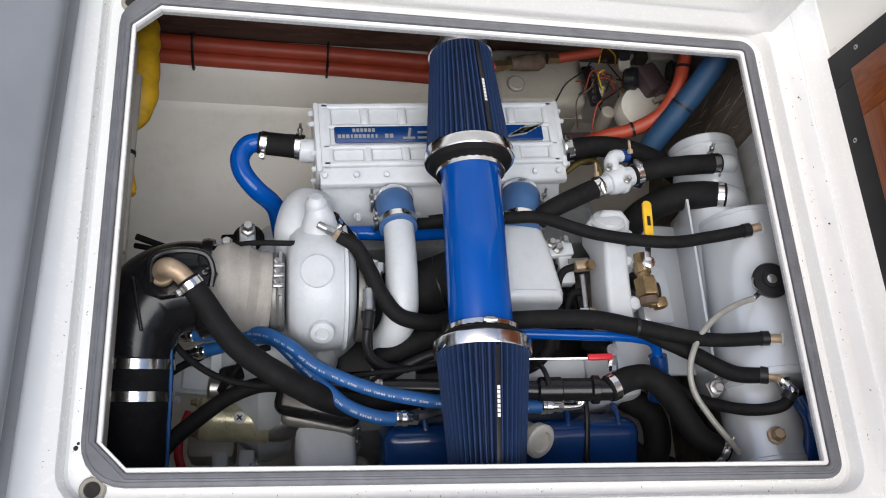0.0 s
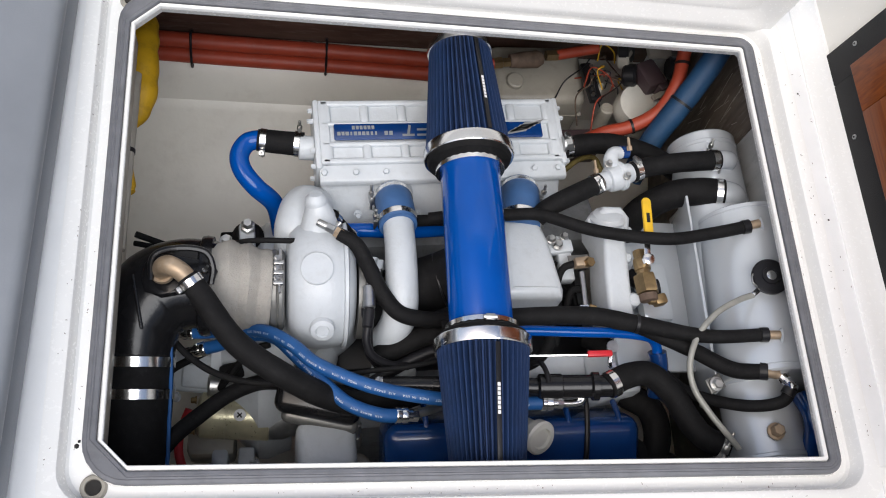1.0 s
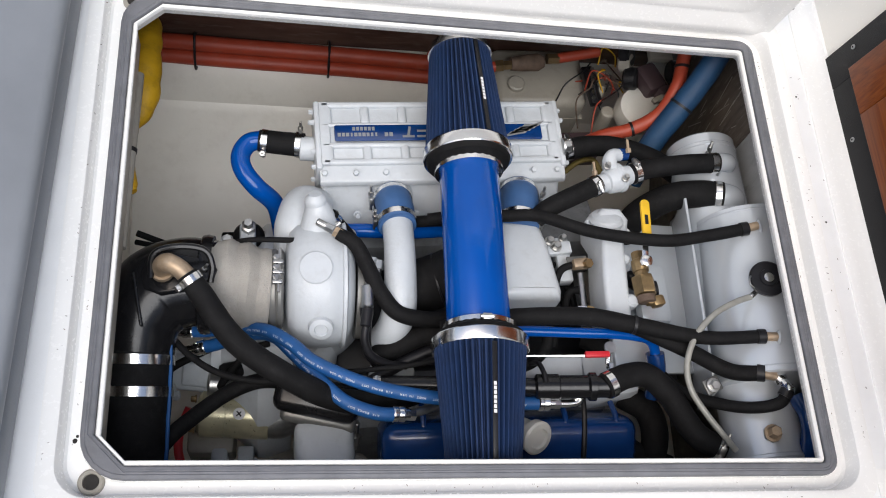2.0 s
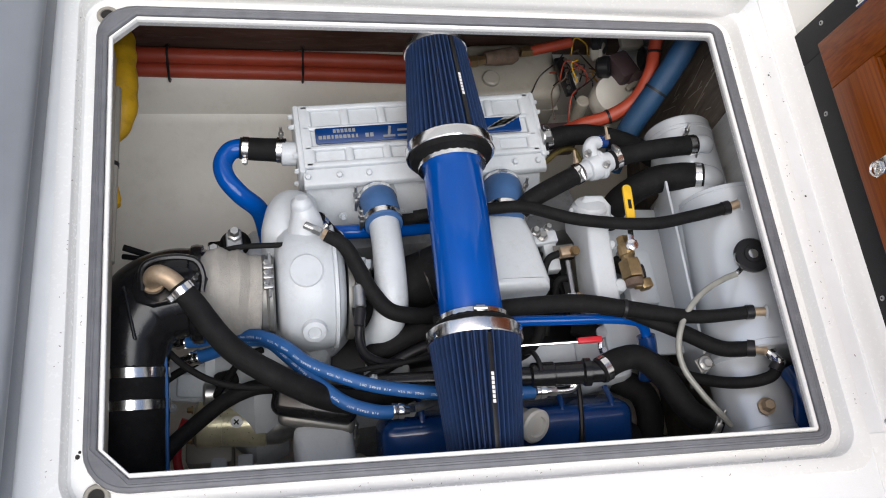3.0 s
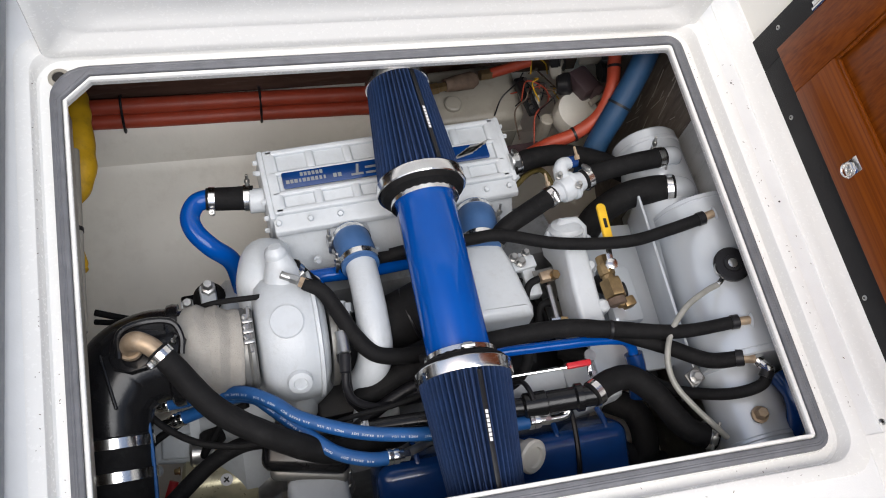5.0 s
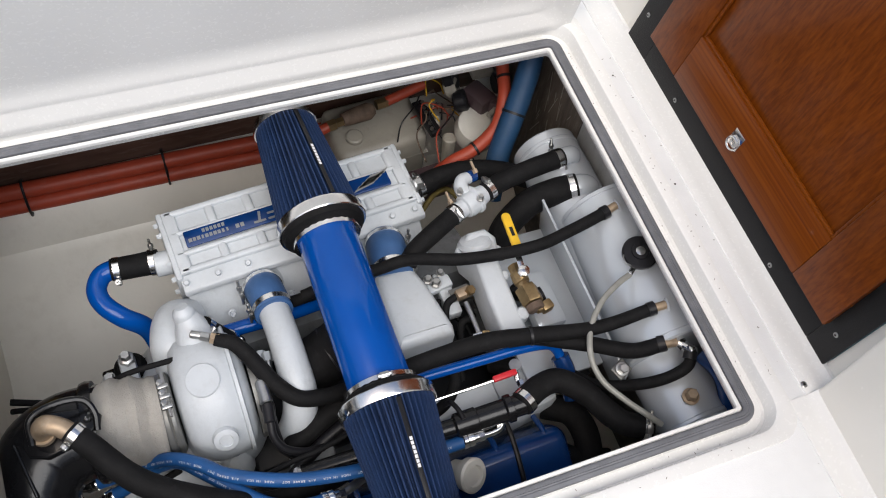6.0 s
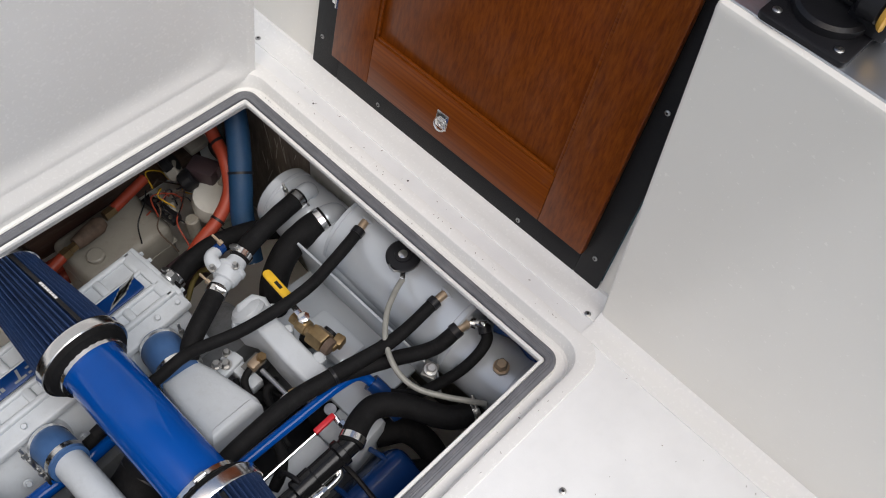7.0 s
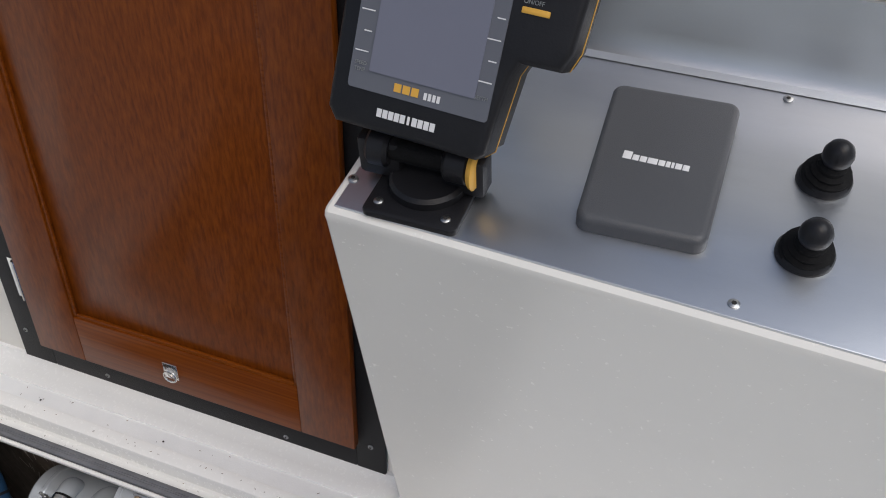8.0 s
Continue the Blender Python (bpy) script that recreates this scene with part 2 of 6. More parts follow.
def block(size, m=None, bevel=0.004, bm=None, seg=2, taper=1.0):
    """A box of that size on the pose m (a matrix or a centre), with rounded edges; taper narrows its top."""
    tmp = bmesh.new()
    bmesh.ops.create_cube(tmp, size=1)
    for v in tmp.verts:
        k = taper if v.co.z > 0 else 1
        v.co = Vector((v.co.x * size[0] * k, v.co.y * size[1] * k, v.co.z * size[2]))
    if bevel:
        bmesh.ops.bevel(tmp, geom=tmp.edges[:], offset=min(bevel, min(size) * 0.45), segments=seg, profile=0.5, affect="EDGES")
    m = m if isinstance(m, Matrix) else Matrix.Translation(m or (0, 0, 0))
    bmesh.ops.transform(tmp, matrix=m, verts=tmp.verts)
    return join(bm, tmp)


def join(bm, tmp):
    if bm is None:
        return tmp
    me = bpy.data.meshes.new("joined")
    tmp.to_mesh(me)
    tmp.free()
    bm.from_mesh(me)
    bpy.data.meshes.remove(me)
    return bm


def prism(outline, h, m=None, bevel=0.003, bm=None, seg=2):
    """An outline in the plane, raised by h along z, with rounded edges, on the pose m."""
    tmp = bmesh.new()
    vs = [tmp.verts.new((x, y, 0)) for x, y in outline]
    f = tmp.faces.new(vs)
    r = bmesh.ops.extrude_face_region(tmp, geom=[f])
    bmesh.ops.translate(tmp, verts=[v for v in r["geom"] if isinstance(v, bmesh.types.BMVert)], vec=(0, 0, h))
    bmesh.ops.recalc_face_normals(tmp, faces=tmp.faces)
    if bevel:
        es = [e for e in tmp.edges if all(v.co.z > h * 0.5 for v in e.verts)]
        bmesh.ops.bevel(tmp, geom=es, offset=bevel, segments=seg, profile=0.5, affect="EDGES")
    bmesh.ops.transform(tmp, matrix=m or Matrix(), verts=tmp.verts)
    return join(bm, tmp)


def round_rect(x0, y0, x1, y1, r, n=5):
    out = []
    for cx, cy, a0 in ((x1 - r, y1 - r, 0), (x0 + r, y1 - r, 90), (x0 + r, y0 + r, 180), (x1 - r, y0 + r, 270)):
        for k in range(n + 1):
            a = radians(a0 + 90 * k / n)
            out.append((cx + r * math.cos(a), cy + r * math.sin(a)))
    return out


def hexbolt(p, axis, r, h, bm=None):
    bm = lathe([(0, r * 1.35), (h * 0.2, r * 1.35), (h * 0.22, r)], p, axis, 14, bm=bm)
    return lathe([(h * 0.2, r), (h * 0.85, r), (h, r * 0.8)], p, axis, 6, bm=bm)


def clamp(p, axis, r, parent, w=0.012, turn=0.0, tee=False):
    """A steel band clamp with its screw housing under a hose or pipe."""
    p, axis = Vector(p), Vector(axis).normalized()
    band = part("hose_clamp", lathe([(-w / 2, r), (-w / 2, r + 0.0012), (w / 2, r + 0.0012), (w / 2, r)], p, axis, 28), M_CHR, parent, "polished steel band clamp")
    m = axis_frame(p, axis) @ pose(0, 0, 0, 0, 0, turn)
    bm = block((0.008, 0.017, w * 0.9), m @ pose(r + 0.005, 0, 0), 0.0015)
    if tee:
        s = 1 if (m.to_3x3() @ Vector((0, 1, 0))).z >= 0 else -1
        rod(m @ Vector((r + 0.006, -0.02 * s, 0)), m @ Vector((r + 0.006, 0.036 * s, 0)), 0.0030, 8, bm)
        lathe([(0, 0.0058), (0.008, 0.0058)], m @ Vector((r + 0.006, 0.014 * s, 0)), m.to_3x3() @ Vector((0, s, 0)), 6, bm=bm)
    else:
        rod(m @ Vector((r + 0.006, -0.012, 0)), m @ Vector((r + 0.006, 0.013, 0)), 0.0042, 8, bm)
    part("clamp_screw", bm, M_STL, band)
    return band


def hose(name, points, r, material, label, category="hose", clamps=(), wobble=0.03, group="", sides=14, collars=()):
    """A hose of its own, with clamps given as (point index, towards index, turn, tee)."""
    t = thing(name, points[0], label, category, group)
    part("tube", sweep(points, r, sides, 8, wobble), material, t)
    for i, j, far in collars:
        a, b = Vector(points[i]), Vector(points[j])
        rad = r[i] if isinstance(r, (list, tuple)) else r
        w = 0.003 if far else 0.007
        part("cable_tie" if far else "end_collar", lathe([(-w, rad * 1.0), (-w, rad + 0.0018), (w, rad + 0.0018), (w, rad * 1.0)], a.lerp(b, far or 0.008 / (b - a).length), b - a, 20), M_PLA, t)
    for c in clamps:
        i, j, turn, tee = c
        a, b = Vector(points[i]), Vector(points[j])
        rad = r[i] if isinstance(r, (list, tuple)) else r
        clamp(a.lerp(b, 0.012 / max((b - a).length, 0.013)), b - a, rad + 0.001, t, 0.013, turn, tee)
    return t


# ---- cockpit sole with the hatch opening ----
HX0, HX1, HY0, HY1 = -0.572, 0.62, -0.425, 0.425
SOLE = 0.02


def hatch_loop(off):
    """The hatch outline, off metres outside its seal's inner edge: cut corners aft, tight ones forward."""
    x0, x1, y0, y1 = HX0 - off, HX1 + off, HY0 - off, HY1 + off
    out = []
    for cx, cy, a0, r0, cut in ((x1, y1, 0, 0.008, False), (x0, y1, 90, 0.05, True), (x0, y0, 180, 0.046, True), (x1, y0, 270, 0.008, False)):
        r = max(r0 + off, 0.004) if off < 0.03 else min(r0 + off, 0.05)
        ox, oy = (cx - r if cx == x1 else cx + r), (cy - r if cy == y1 else cy + r)
        for k in range(7):
            a = radians(a0 + 15 * k)
            ax, ay = math.cos(a), math.sin(a)
            if cut and off < 0.012:
                e0, e1 = radians(a0), radians(a0 + 90)
                ax = math.cos(e0) + (math.cos(e1) - math.cos(e0)) * k / 6
                ay = math.sin(e0) + (math.sin(e1) - math.sin(e0)) * k / 6
            px, py = ox + r * ax, oy + r * ay
            # the opening is a little out of square towards its aft port corner
            if cx == x0:
                px -= 0.027 * (py + 0.40)
            if cy == y1:
                py += 0.010 * (0.6 - px)
            out.append((px, py))
    return out


def ring_surface(profile):
    bm = bmesh.new()
    rings = [[bm.verts.new((x, y, z)) for x, y in hatch_loop(off)] for off, z in profile]
    n = len(rings[0])
    for a, b in zip(rings, rings[1:]):
        for k in range(n):
            bm.faces.new((a[k], a[(k + 1) % n], b[(k + 1) % n], b[k]))
    return bm


def sole_mesh():
    bm = bmesh.new()
    inner = hatch_loop(0.075)
    n = len(inner)
    x0, x1, y0, y1 = -2.2, 0.81, -2.0, 1.3
    for z, lo in ((SOLE, False), (SOLE - 0.05, True)):
        a = [bm.verts.new((x, y, z)) for x, y in inner]
        b = []
        for x, y in inner:
            # meet the outer rectangle straight out from the hatch's middle
            dx, dy = x - 0.02, y
            k = min(((x1 if dx > 0 else x0) - 0.02) / dx if abs(dx) > 1e-6 else 9e9, (y1 if dy > 0 else y0) / dy if abs(dy) > 1e-6 else 9e9)
            b.append(bm.verts.new((0.02 + dx * k, dy * k, z)))
        for k in range(n):
            bm.faces.new((a[k], a[(k + 1) % n], b[(k + 1) % n], b[k]))
        # the rectangle's own corners
        for k in range(n):
            p, q = b[k].co, b[(k + 1) % n].co
            if abs(p.x - q.x) > 1e-4 and abs(p.y - q.y) > 1e-4:
                yc = y1 if p.y + q.y > 0 else y0
                if abs(p.x - q.x) > x1 - x0 - 1e-3:
                    bm.faces.new((b[k], b[(k + 1) % n], bm.verts.new((q.x, yc, z)), bm.verts.new((p.x, yc, z))))
                else:
                    xc = x1 if max(p.x, q.x) > x1 - 1e-4 else x0
                    yc = p.y if min(abs(p.y - y0), abs(p.y - y1)) < 1e-4 else q.y
                    bm.faces.new((b[k], b[(k + 1) % n], bm.verts.new((xc, yc, z))))
    return bm


solo("floor", sole_mesh(), M_SOLE, "white speckled cockpit floor around an open engine hatch", "floor", kind="structure")
rim = solo("hatch_coaming", ring_surface([(-0.008, -0.010), (-0.008, -0.003), (-0.0065, -0.001), (-0.002, -0.001), (0.0, -0.003), (0.001, -0.008), (0.022, -0.008), (0.024, -0.014),
                                         (0.040, -0.016), (0.044, -0.012), (0.047, 0.012), (0.050, 0.0185), (0.056, 0.0215), (0.075, 0.0222), (0.0755, 0.019), (0.0755, -0.03), (0.0, -0.03), (-0.008, -0.010)]),
           M_GEL, "white moulded gutter and lip round the engine hatch", "hatch rim", kind="structure")
solo("hatch_seal", ring_surface([(0.0012, -0.0075), (0.0012, 0.001), (0.003, 0.003), (0.008, 0.0036), (0.0095, 0.0026), (0.011, 0.0036), (0.0135, 0.0026), (0.015, 0.0036), (0.019, 0.003), (0.0212, 0.001), (0.0216, -0.0075)]),
     M_GASKET, "ribbed grey rubber seal around the hatch lip", "seal", kind="structure")
# trim board inside the aft edge of the opening
solo("trim", block((0.010, 0.78, 0.06), pose(-0.584, 0, -0.042, 0, 0, 1.55), 0.003), M_PLAST, "greyed white board inside the hatch edge", "trim", kind="structure")
for hx, hy in ((-0.599, 0.444), (-0.572, -0.4475)):
    d = thing("drain_fitting", (hx, hy, -0.008), "small grey drain ring with an open hole", "drain", "drains in the gutter")
    part("ring", lathe([(0, 0.020), (0.006, 0.0195), (0.008, 0.017), (0.008, 0.0125), (0.004, 0.0115)], (hx, hy, -0.016), (0, 0, 1), 28), M_PLAST, d)
    part("hole", lathe([(0, 0.0113), (0.002, 0.0113)], (hx, hy, -0.0115), (0, 0, 1), 24), M_HOLE, d)

# ---- hatch lid, standing open on its hinge side ----
LIDM = pose(0.0275, 0.468, 0.004, 0, 0, -0.75) @ pose(0, 0, 0, 98.2, 0, 0)


def lid_mesh(rings_of, close_front, close_back):
    """Part of a dished panel in its own plane: x along the hinge, y up the lid, z towards the opening."""
    bm = bmesh.new()
    rings = []
    for inset, z, r in rings_of:
        rings.append([bm.verts.new((x, y, z)) for x, y in round_rect(-0.652 + inset, inset, 0.652 - inset, 0.93 - inset, r, 7)])
    n = len(rings[0])
    for a, b in zip(rings, rings[1:]):
        for k in range(n):
            bm.faces.new((a[k], a[(k + 1) % n], b[(k + 1) % n], b[k]))
    if close_back:
        bm.faces.new(rings[0][::-1])
    if close_front:
        bm.faces.new(rings[-1])
    bmesh.ops.transform(bm, matrix=LIDM, verts=bm.verts)
    return bm


lid = thing("hatch_lid", (0.02, 0.46, 0.004), "white dished hatch lid standing open on its hinge", "hatch lid")
part("rim", lid_mesh(((0.0, -0.05, 0.012), (0.0, -0.006, 0.012), (0.004, 0.0, 0.012), (0.016, 0.0, 0.014), (0.024, -0.003, 0.02), (0.044, -0.018, 0.035), (0.05, -0.020, 0.04)), False, True), M_GEL, lid)
part("inner_panel", lid_mesh(((0.05, -0.020, 0.04), (0.066, -0.022, 0.045), (0.072, -0.027, 0.05), (0.12, -0.029, 0.06)), True, False), M_GEL, lid)

# ---- forward bulkhead, leaning forward, with the cabin door ----
LEAN_A = radians(10.5)
WX = 0.778
WALL = Matrix(((0, math.sin(LEAN_A), -math.cos(LEAN_A), WX), (-1, 0, 0, 0), (0, math.cos(LEAN_A), math.sin(LEAN_A), 0), (0, 0, 0, 1)))


def on_wall(u, v, w=0.0):
    """u to the right seen from the cockpit, v up the bulkhead, w out of it."""
    return WALL @ Matrix.Translation((u, v, w))


bm = block((1.0, 2.1, 0.04), on_wall(-0.865, 1.02, -0.021), 0.002)
block((0.042, 2.1, 0.04), on_wall(0.4245, 1.02, -0.021), 0.002, bm)
block((0.80, 0.25, 0.04), on_wall(-0.01, 1.95, -0.021), 0.002, bm)
block((0.80, 0.045, 0.04), on_wall(-0.01, 0.036, -0.021), 0.002, bm)
solo("wall_forward", bm, M_WALL, "glossy cream-white bulkhead around the cabin door", "wall", kind="structure")
# cove between sole and bulkhead
bm = bmesh.new()
sec = [(0.7275, SOLE - 0.002), (0.7285, SOLE + 0.0030), (0.7305, SOLE + 0.0042), (0.752, SOLE + 0.0048), (0.765, SOLE + 0.0065), (0.774, SOLE + 0.010), (0.7795, SOLE + 0.017), (0.80, SOLE + 0.017), (0.80, SOLE - 0.01)]
ra = [bm.verts.new((x, 1.2, z)) for x, z in sec]
rb = [bm.verts.new((x, -0.440, z)) for x, z in sec]
for k in range(len(sec) - 1):
    bm.faces.new((ra[k], ra[k + 1], rb[k + 1], rb[k]))
bm.faces.new(ra)
bm.faces.new(rb[::-1])
solo("trim", bm, M_GEL, "rounded white cove along the foot of the bulkhead", "trim", kind="structure")


def frame_ring(u0, v0, u1, v1, w, t, m, z0=0.0):
    """A flat frame of width w (left, bottom, right) round an opening."""
    bm = bmesh.new()
    for a, b, c, d in ((u0, v0, u0 + w, v1), (u1 - w, v0, u1, v1), (u0 + w, v0, u1 - w, v0 + w), (u0 + w, v1 - w, u1 - w, v1)):
        block((c - a, d - b, t), m @ pose((a + c) / 2, (b + d) / 2, z0 + t / 2), 0.0015, bm)
    return bm


solo('wall_console_back', block((0.03, 1.6, 0.45), (1.135, -1.247, 0.975), 0.004), M_WALL, 'cream-white bulkhead behind the helm console', 'wall', kind='structure')
# low smooth band along the console's foot
bm = bmesh.new()
sec = [(-0.052, SOLE - 0.002), (-0.051, SOLE + 0.0022), (-0.048, SOLE + 0.0030), (-0.022, SOLE + 0.0036), (-0.010, SOLE + 0.006), (-0.002, SOLE + 0.014), (0.01, SOLE + 0.02), (0.01, SOLE - 0.002)]
ra = [bm.verts.new((0.745 + x, -0.4405, z)) for x, z in sec]
rb = [bm.verts.new((0.720 + x, -1.95, z)) for x, z in sec]
for k in range(len(sec) - 1):
    bm.faces.new((ra[k], ra[k + 1], rb[k + 1], rb[k]))
bm.faces.new(ra)
bm.faces.new(rb[::-1])
solo("trim", bm, M_GEL, "smooth white band along the foot of the console", "trim", kind="structure")
# u runs the other way from y
DU0, DU1, DV0, DV1 = -0.389, 0.403, 0.030, 1.84
door = thing("door_1", on_wall(0, DV0).translation, "varnished teak cabin door in a flat black frame, closed", "door", kind="structure")
bm = bmesh.new()
for a, b, c, d in ((DU0, DV0, DU0 + 0.076, DV1), (DU1 - 0.056, DV0, DU1, DV1), (DU0 + 0.076, DV0, DU1 - 0.056, DV0 + 0.078), (DU0 + 0.076, DV1 - 0.07, DU1 - 0.056, DV1)):
    block((c - a, d - b, 0.006), on_wall((a + c) / 2, (b + d) / 2, 0.003), 0.0015, bm)
block((0.74, 1.75, 0.012), on_wall(0.02, 0.95, -0.008), 0, bm)
dframe = part("door_frame", bm, M_FRAME, door, "matt black painted frame")
LU0, LU1, LV0, LV1 = -0.319, 0.353, 0.099, 1.79
part("stile", block((0.106, LV1 - LV0, 0.016), on_wall(LU0 + 0.053, (LV0 + LV1) / 2, 0.016), 0.002), M_WOODV, door)
part("stile", block((0.104, LV1 - LV0, 0.016), on_wall(LU1 - 0.052, (LV0 + LV1) / 2, 0.016), 0.002), M_WOODV, door)
part("rail", block((LU1 - LU0 - 0.2104, 0.110, 0.016), on_wall((LU0 + 0.106 + LU1 - 0.104) / 2, LV0 + 0.055, 0.016), 0.002), M_WOODH, door)
part("rail", block((LU1 - LU0 - 0.2104, 0.13, 0.016), on_wall((LU0 + 0.106 + LU1 - 0.104) / 2, LV1 - 0.065, 0.016), 0.002), M_WOODH, door)
part("door_panel", block((LU1 - LU0 - 0.206, LV1 - LV0 - 0.24, 0.008), on_wall((LU0 + 0.106 + LU1 - 0.104) / 2, (LV0 + LV1) / 2 - 0.007, 0.0105), 0.001), M_WOODV, door)
bm = frame_ring(LU0 + 0.106, LV0 + 0.110, LU1 - 0.104, LV1 - 0.13, 0.007, 0.006, WALL, 0.0145)
part("moulding", bm, M_WOODH, door)
for v in (0.25, 1.25):
    hg = part("hinge", lathe([(0, 0.0055), (0.092, 0.0055)], on_wall(LU0 - 0.012, v - 0.046, 0.012).translation, WALL.to_3x3() @ Vector((0, 1, 0)), 10), M_CHR, door, "steel butt hinge")
    part("leaf", block((0.018, 0.092, 0.002), on_wall(LU0 - 0.022, v, 0.0075), 0.0005), M_CHR, hg)
lt = part("latch", block((0.030, 0.036, 0.004), on_wall(-0.010, 0.152, 0.026), 0.001), M_CHR, door, "small chrome ring pull")
bm = sweep([WALL @ Vector((-0.010 + 0.013 * math.cos(a), 0.143 + 0.013 * math.sin(a), 0.0315)) for a in [i * 2 * math.pi / 12 for i in range(13)]], 0.002, 8, 3)
part("pull_ring", bm, M_CHR, lt)
part("eye", rod(on_wall(-0.018, 0.155, 0.031).translation, on_wall(-0.002, 0.155, 0.031).translation, 0.003, 8), M_CHR, lt)


def screw_head(m, r=0.0045, parent=None):
    s = part("screw", lathe([(0, r), (0.0012, r), (0.0022, r * 0.7)], m.translation, m.to_3x3() @ Vector((0, 0, 1)), 14), M_STL, parent)
    part("slot", lathe([(0, r * 0.45), (0.0006, r * 0.45)], (m @ Vector((0, 0, 0.002))), m.to_3x3() @ Vector((0, 0, 1)), 6), M_HOLE, s)
    return s


for u, v in ((-0.367, 0.109), (-0.187, 0.053), (0.204, 0.048), (0.375, 0.097), (0.375, 0.443), (0.376, 0.83), (-0.367, 0.48), (-0.367, 0.88)):
    screw_head(on_wall(u, v, 0.006), 0.005, door)

# screws and stains on the sole
for x, y in ((0.733, -0.423), (0.738, 0.524), (0.448, -0.605)):
    s = screw_head(pose(x, y, SOLE + (0.0046 if x > 0.7 else 0.0012)), 0.006)
    s.name = "deck_screw"
    tagged(s, "countersunk steel screw in the white deck", "screw", "deck screws")

# ---- helm console ----
CON = thing("helm_console", (0.70, -0.9, SOLE), "cream-white moulded helm console with a steel top", "console")
bm = bmesh.new()
y0, y1 = -2.0, -0.4415
base, top, back = 0.745, 0.686, 1.06
sec = [(base - 0.012, SOLE + 0.001), (base - 0.003, SOLE + 0.004), (base, SOLE + 0.014), (top + 0.002, 0.778), (top, 0.788), (top + 0.002, 0.7935), (top + 0.007, 0.796), (back, 0.796), (1.10, 0.796), (1.10, SOLE)]
rows = []
for y, grow in ((y1 + 0.0, 0.004), (y1 - 0.002, 0.0015), (y1 - 0.006, 0.0), (y0, 0.0)):
    rows.append([bm.verts.new((min(x + grow, 1.10) + (0.037 * (y - y1) * (z - SOLE) / 0.776 + 0.017 * (y - y1) * (1 - (z - SOLE) / 0.776) if x < 0.8 else 0), y, z - (grow if z > 0.7 else 0))) for x, z in sec])
for a, b in zip(rows, rows[1:]):
    for k in range(len(sec) - 1):
        bm.faces.new((a[k], a[k + 1], b[k + 1], b[k]))
bm.faces.new(rows[0])
bm.faces.new(rows[-1][::-1])
part("body", bm, M_WALL, CON)
PZ = 0.7965
part("top_plate", prism([(0.695, -0.453), (0.643, -1.858), (1.058, -1.858), (1.066, -0.453)], 0.003, pose(0, 0, PZ - 0.0003), 0.0008), M_BRUSH, CON, "brushed stainless sheet with stains")
bm = bmesh.new()
sec = [(1.040, PZ + 0.0035), (1.052, PZ + 0.006), (1.060, PZ + 0.016), (1.066, PZ + 0.04), (1.085, PZ + 0.11), (1.090, PZ + 0.11), (1.075, PZ + 0.03), (1.06, PZ + 0.003)]
ra = [bm.verts.new((x, -0.51, z)) for x, z in sec]
rb = [bm.verts.new((x, -1.86, z)) for x, z in sec]
for k in range(len(sec)):
    j = (k + 1) % len(sec)
    bm.faces.new((ra[k], ra[j], rb[j], rb[k]))
bm.faces.new(ra)
bm.faces.new(rb[::-1])
part("splash_back", bm, M_BRUSH, CON, "upturned polished steel edge")
for x, y in ((0.739, -0.455), (0.696, -0.876), (1.029, -0.886), (0.685, -1.35), (1.024, -1.35)):
    screw_head(pose(x, y, PZ + 0.0028), 0.006, CON)

# instrument cover
cov = thing("instrument_cover", (0.875, -0.768, PZ + 0.003), "dark grey plastic sun cover over an instrument", "instrument cover")
part("shell", prism([(x, y * (1 + 0.40 * x)) for x, y in round_rect(-0.116, -0.070, 0.116, 0.070, 0.014)], 0.020, pose(0.861, -0.768, PZ + 0.003, 0, 0, 2), 0.008, seg=4), M_GREY, cov)
bm = bmesh.new()
letters = (0.0095, 0.0068, 0.0072, 0.0105, 0.0068, 0.0046, 0.003, 0.0068, 0.0068)
at = -0.730
for i, w in enumerate(letters):
    block((0.0090 if i else 0.0125, w, 0.0006), (0.8485 + (0.0 if i else 0.0018), at - w / 2, PZ + 0.0233), 0.0001, bm)
    at -= w + 0.0012
part("maker_mark", bm, M_INK, cov, "white printed maker's mark")


def joystick(x, y, lean):
    j = thing("joystick", (x, y, PZ + 0.003), "black joystick with a ribbed rubber boot and ball knob", "joystick", "helm joysticks")
    a = Vector((lean[0], lean[1], 1))
    b = (x, y, PZ + 0.003)
    part("base_ring", lathe([(0, 0.029), (0.006, 0.029), (0.009, 0.027)], b, (0, 0, 1), 32), M_PLA, j)
    part("boot", lathe([(0.006, 0.0265), (0.012, 0.0268), (0.015, 0.0235), (0.019, 0.0242), (0.022, 0.0195), (0.026, 0.0205), (0.029, 0.0155), (0.034, 0.0155), (0.040, 0.010)], b, a, 28), M_RUB, j)
    part("knob", lathe([(0.036, 0.009), (0.039, 0.0125), (0.045, 0.0155), (0.052, 0.016), (0.060, 0.0135), (0.066, 0.008), (0.068, 0.003)], b, a, 24), M_PLA, j)


joystick(0.781, -0.931, (-0.34, -0.03))
joystick(0.897, -0.938, (-0.24, -0.08))

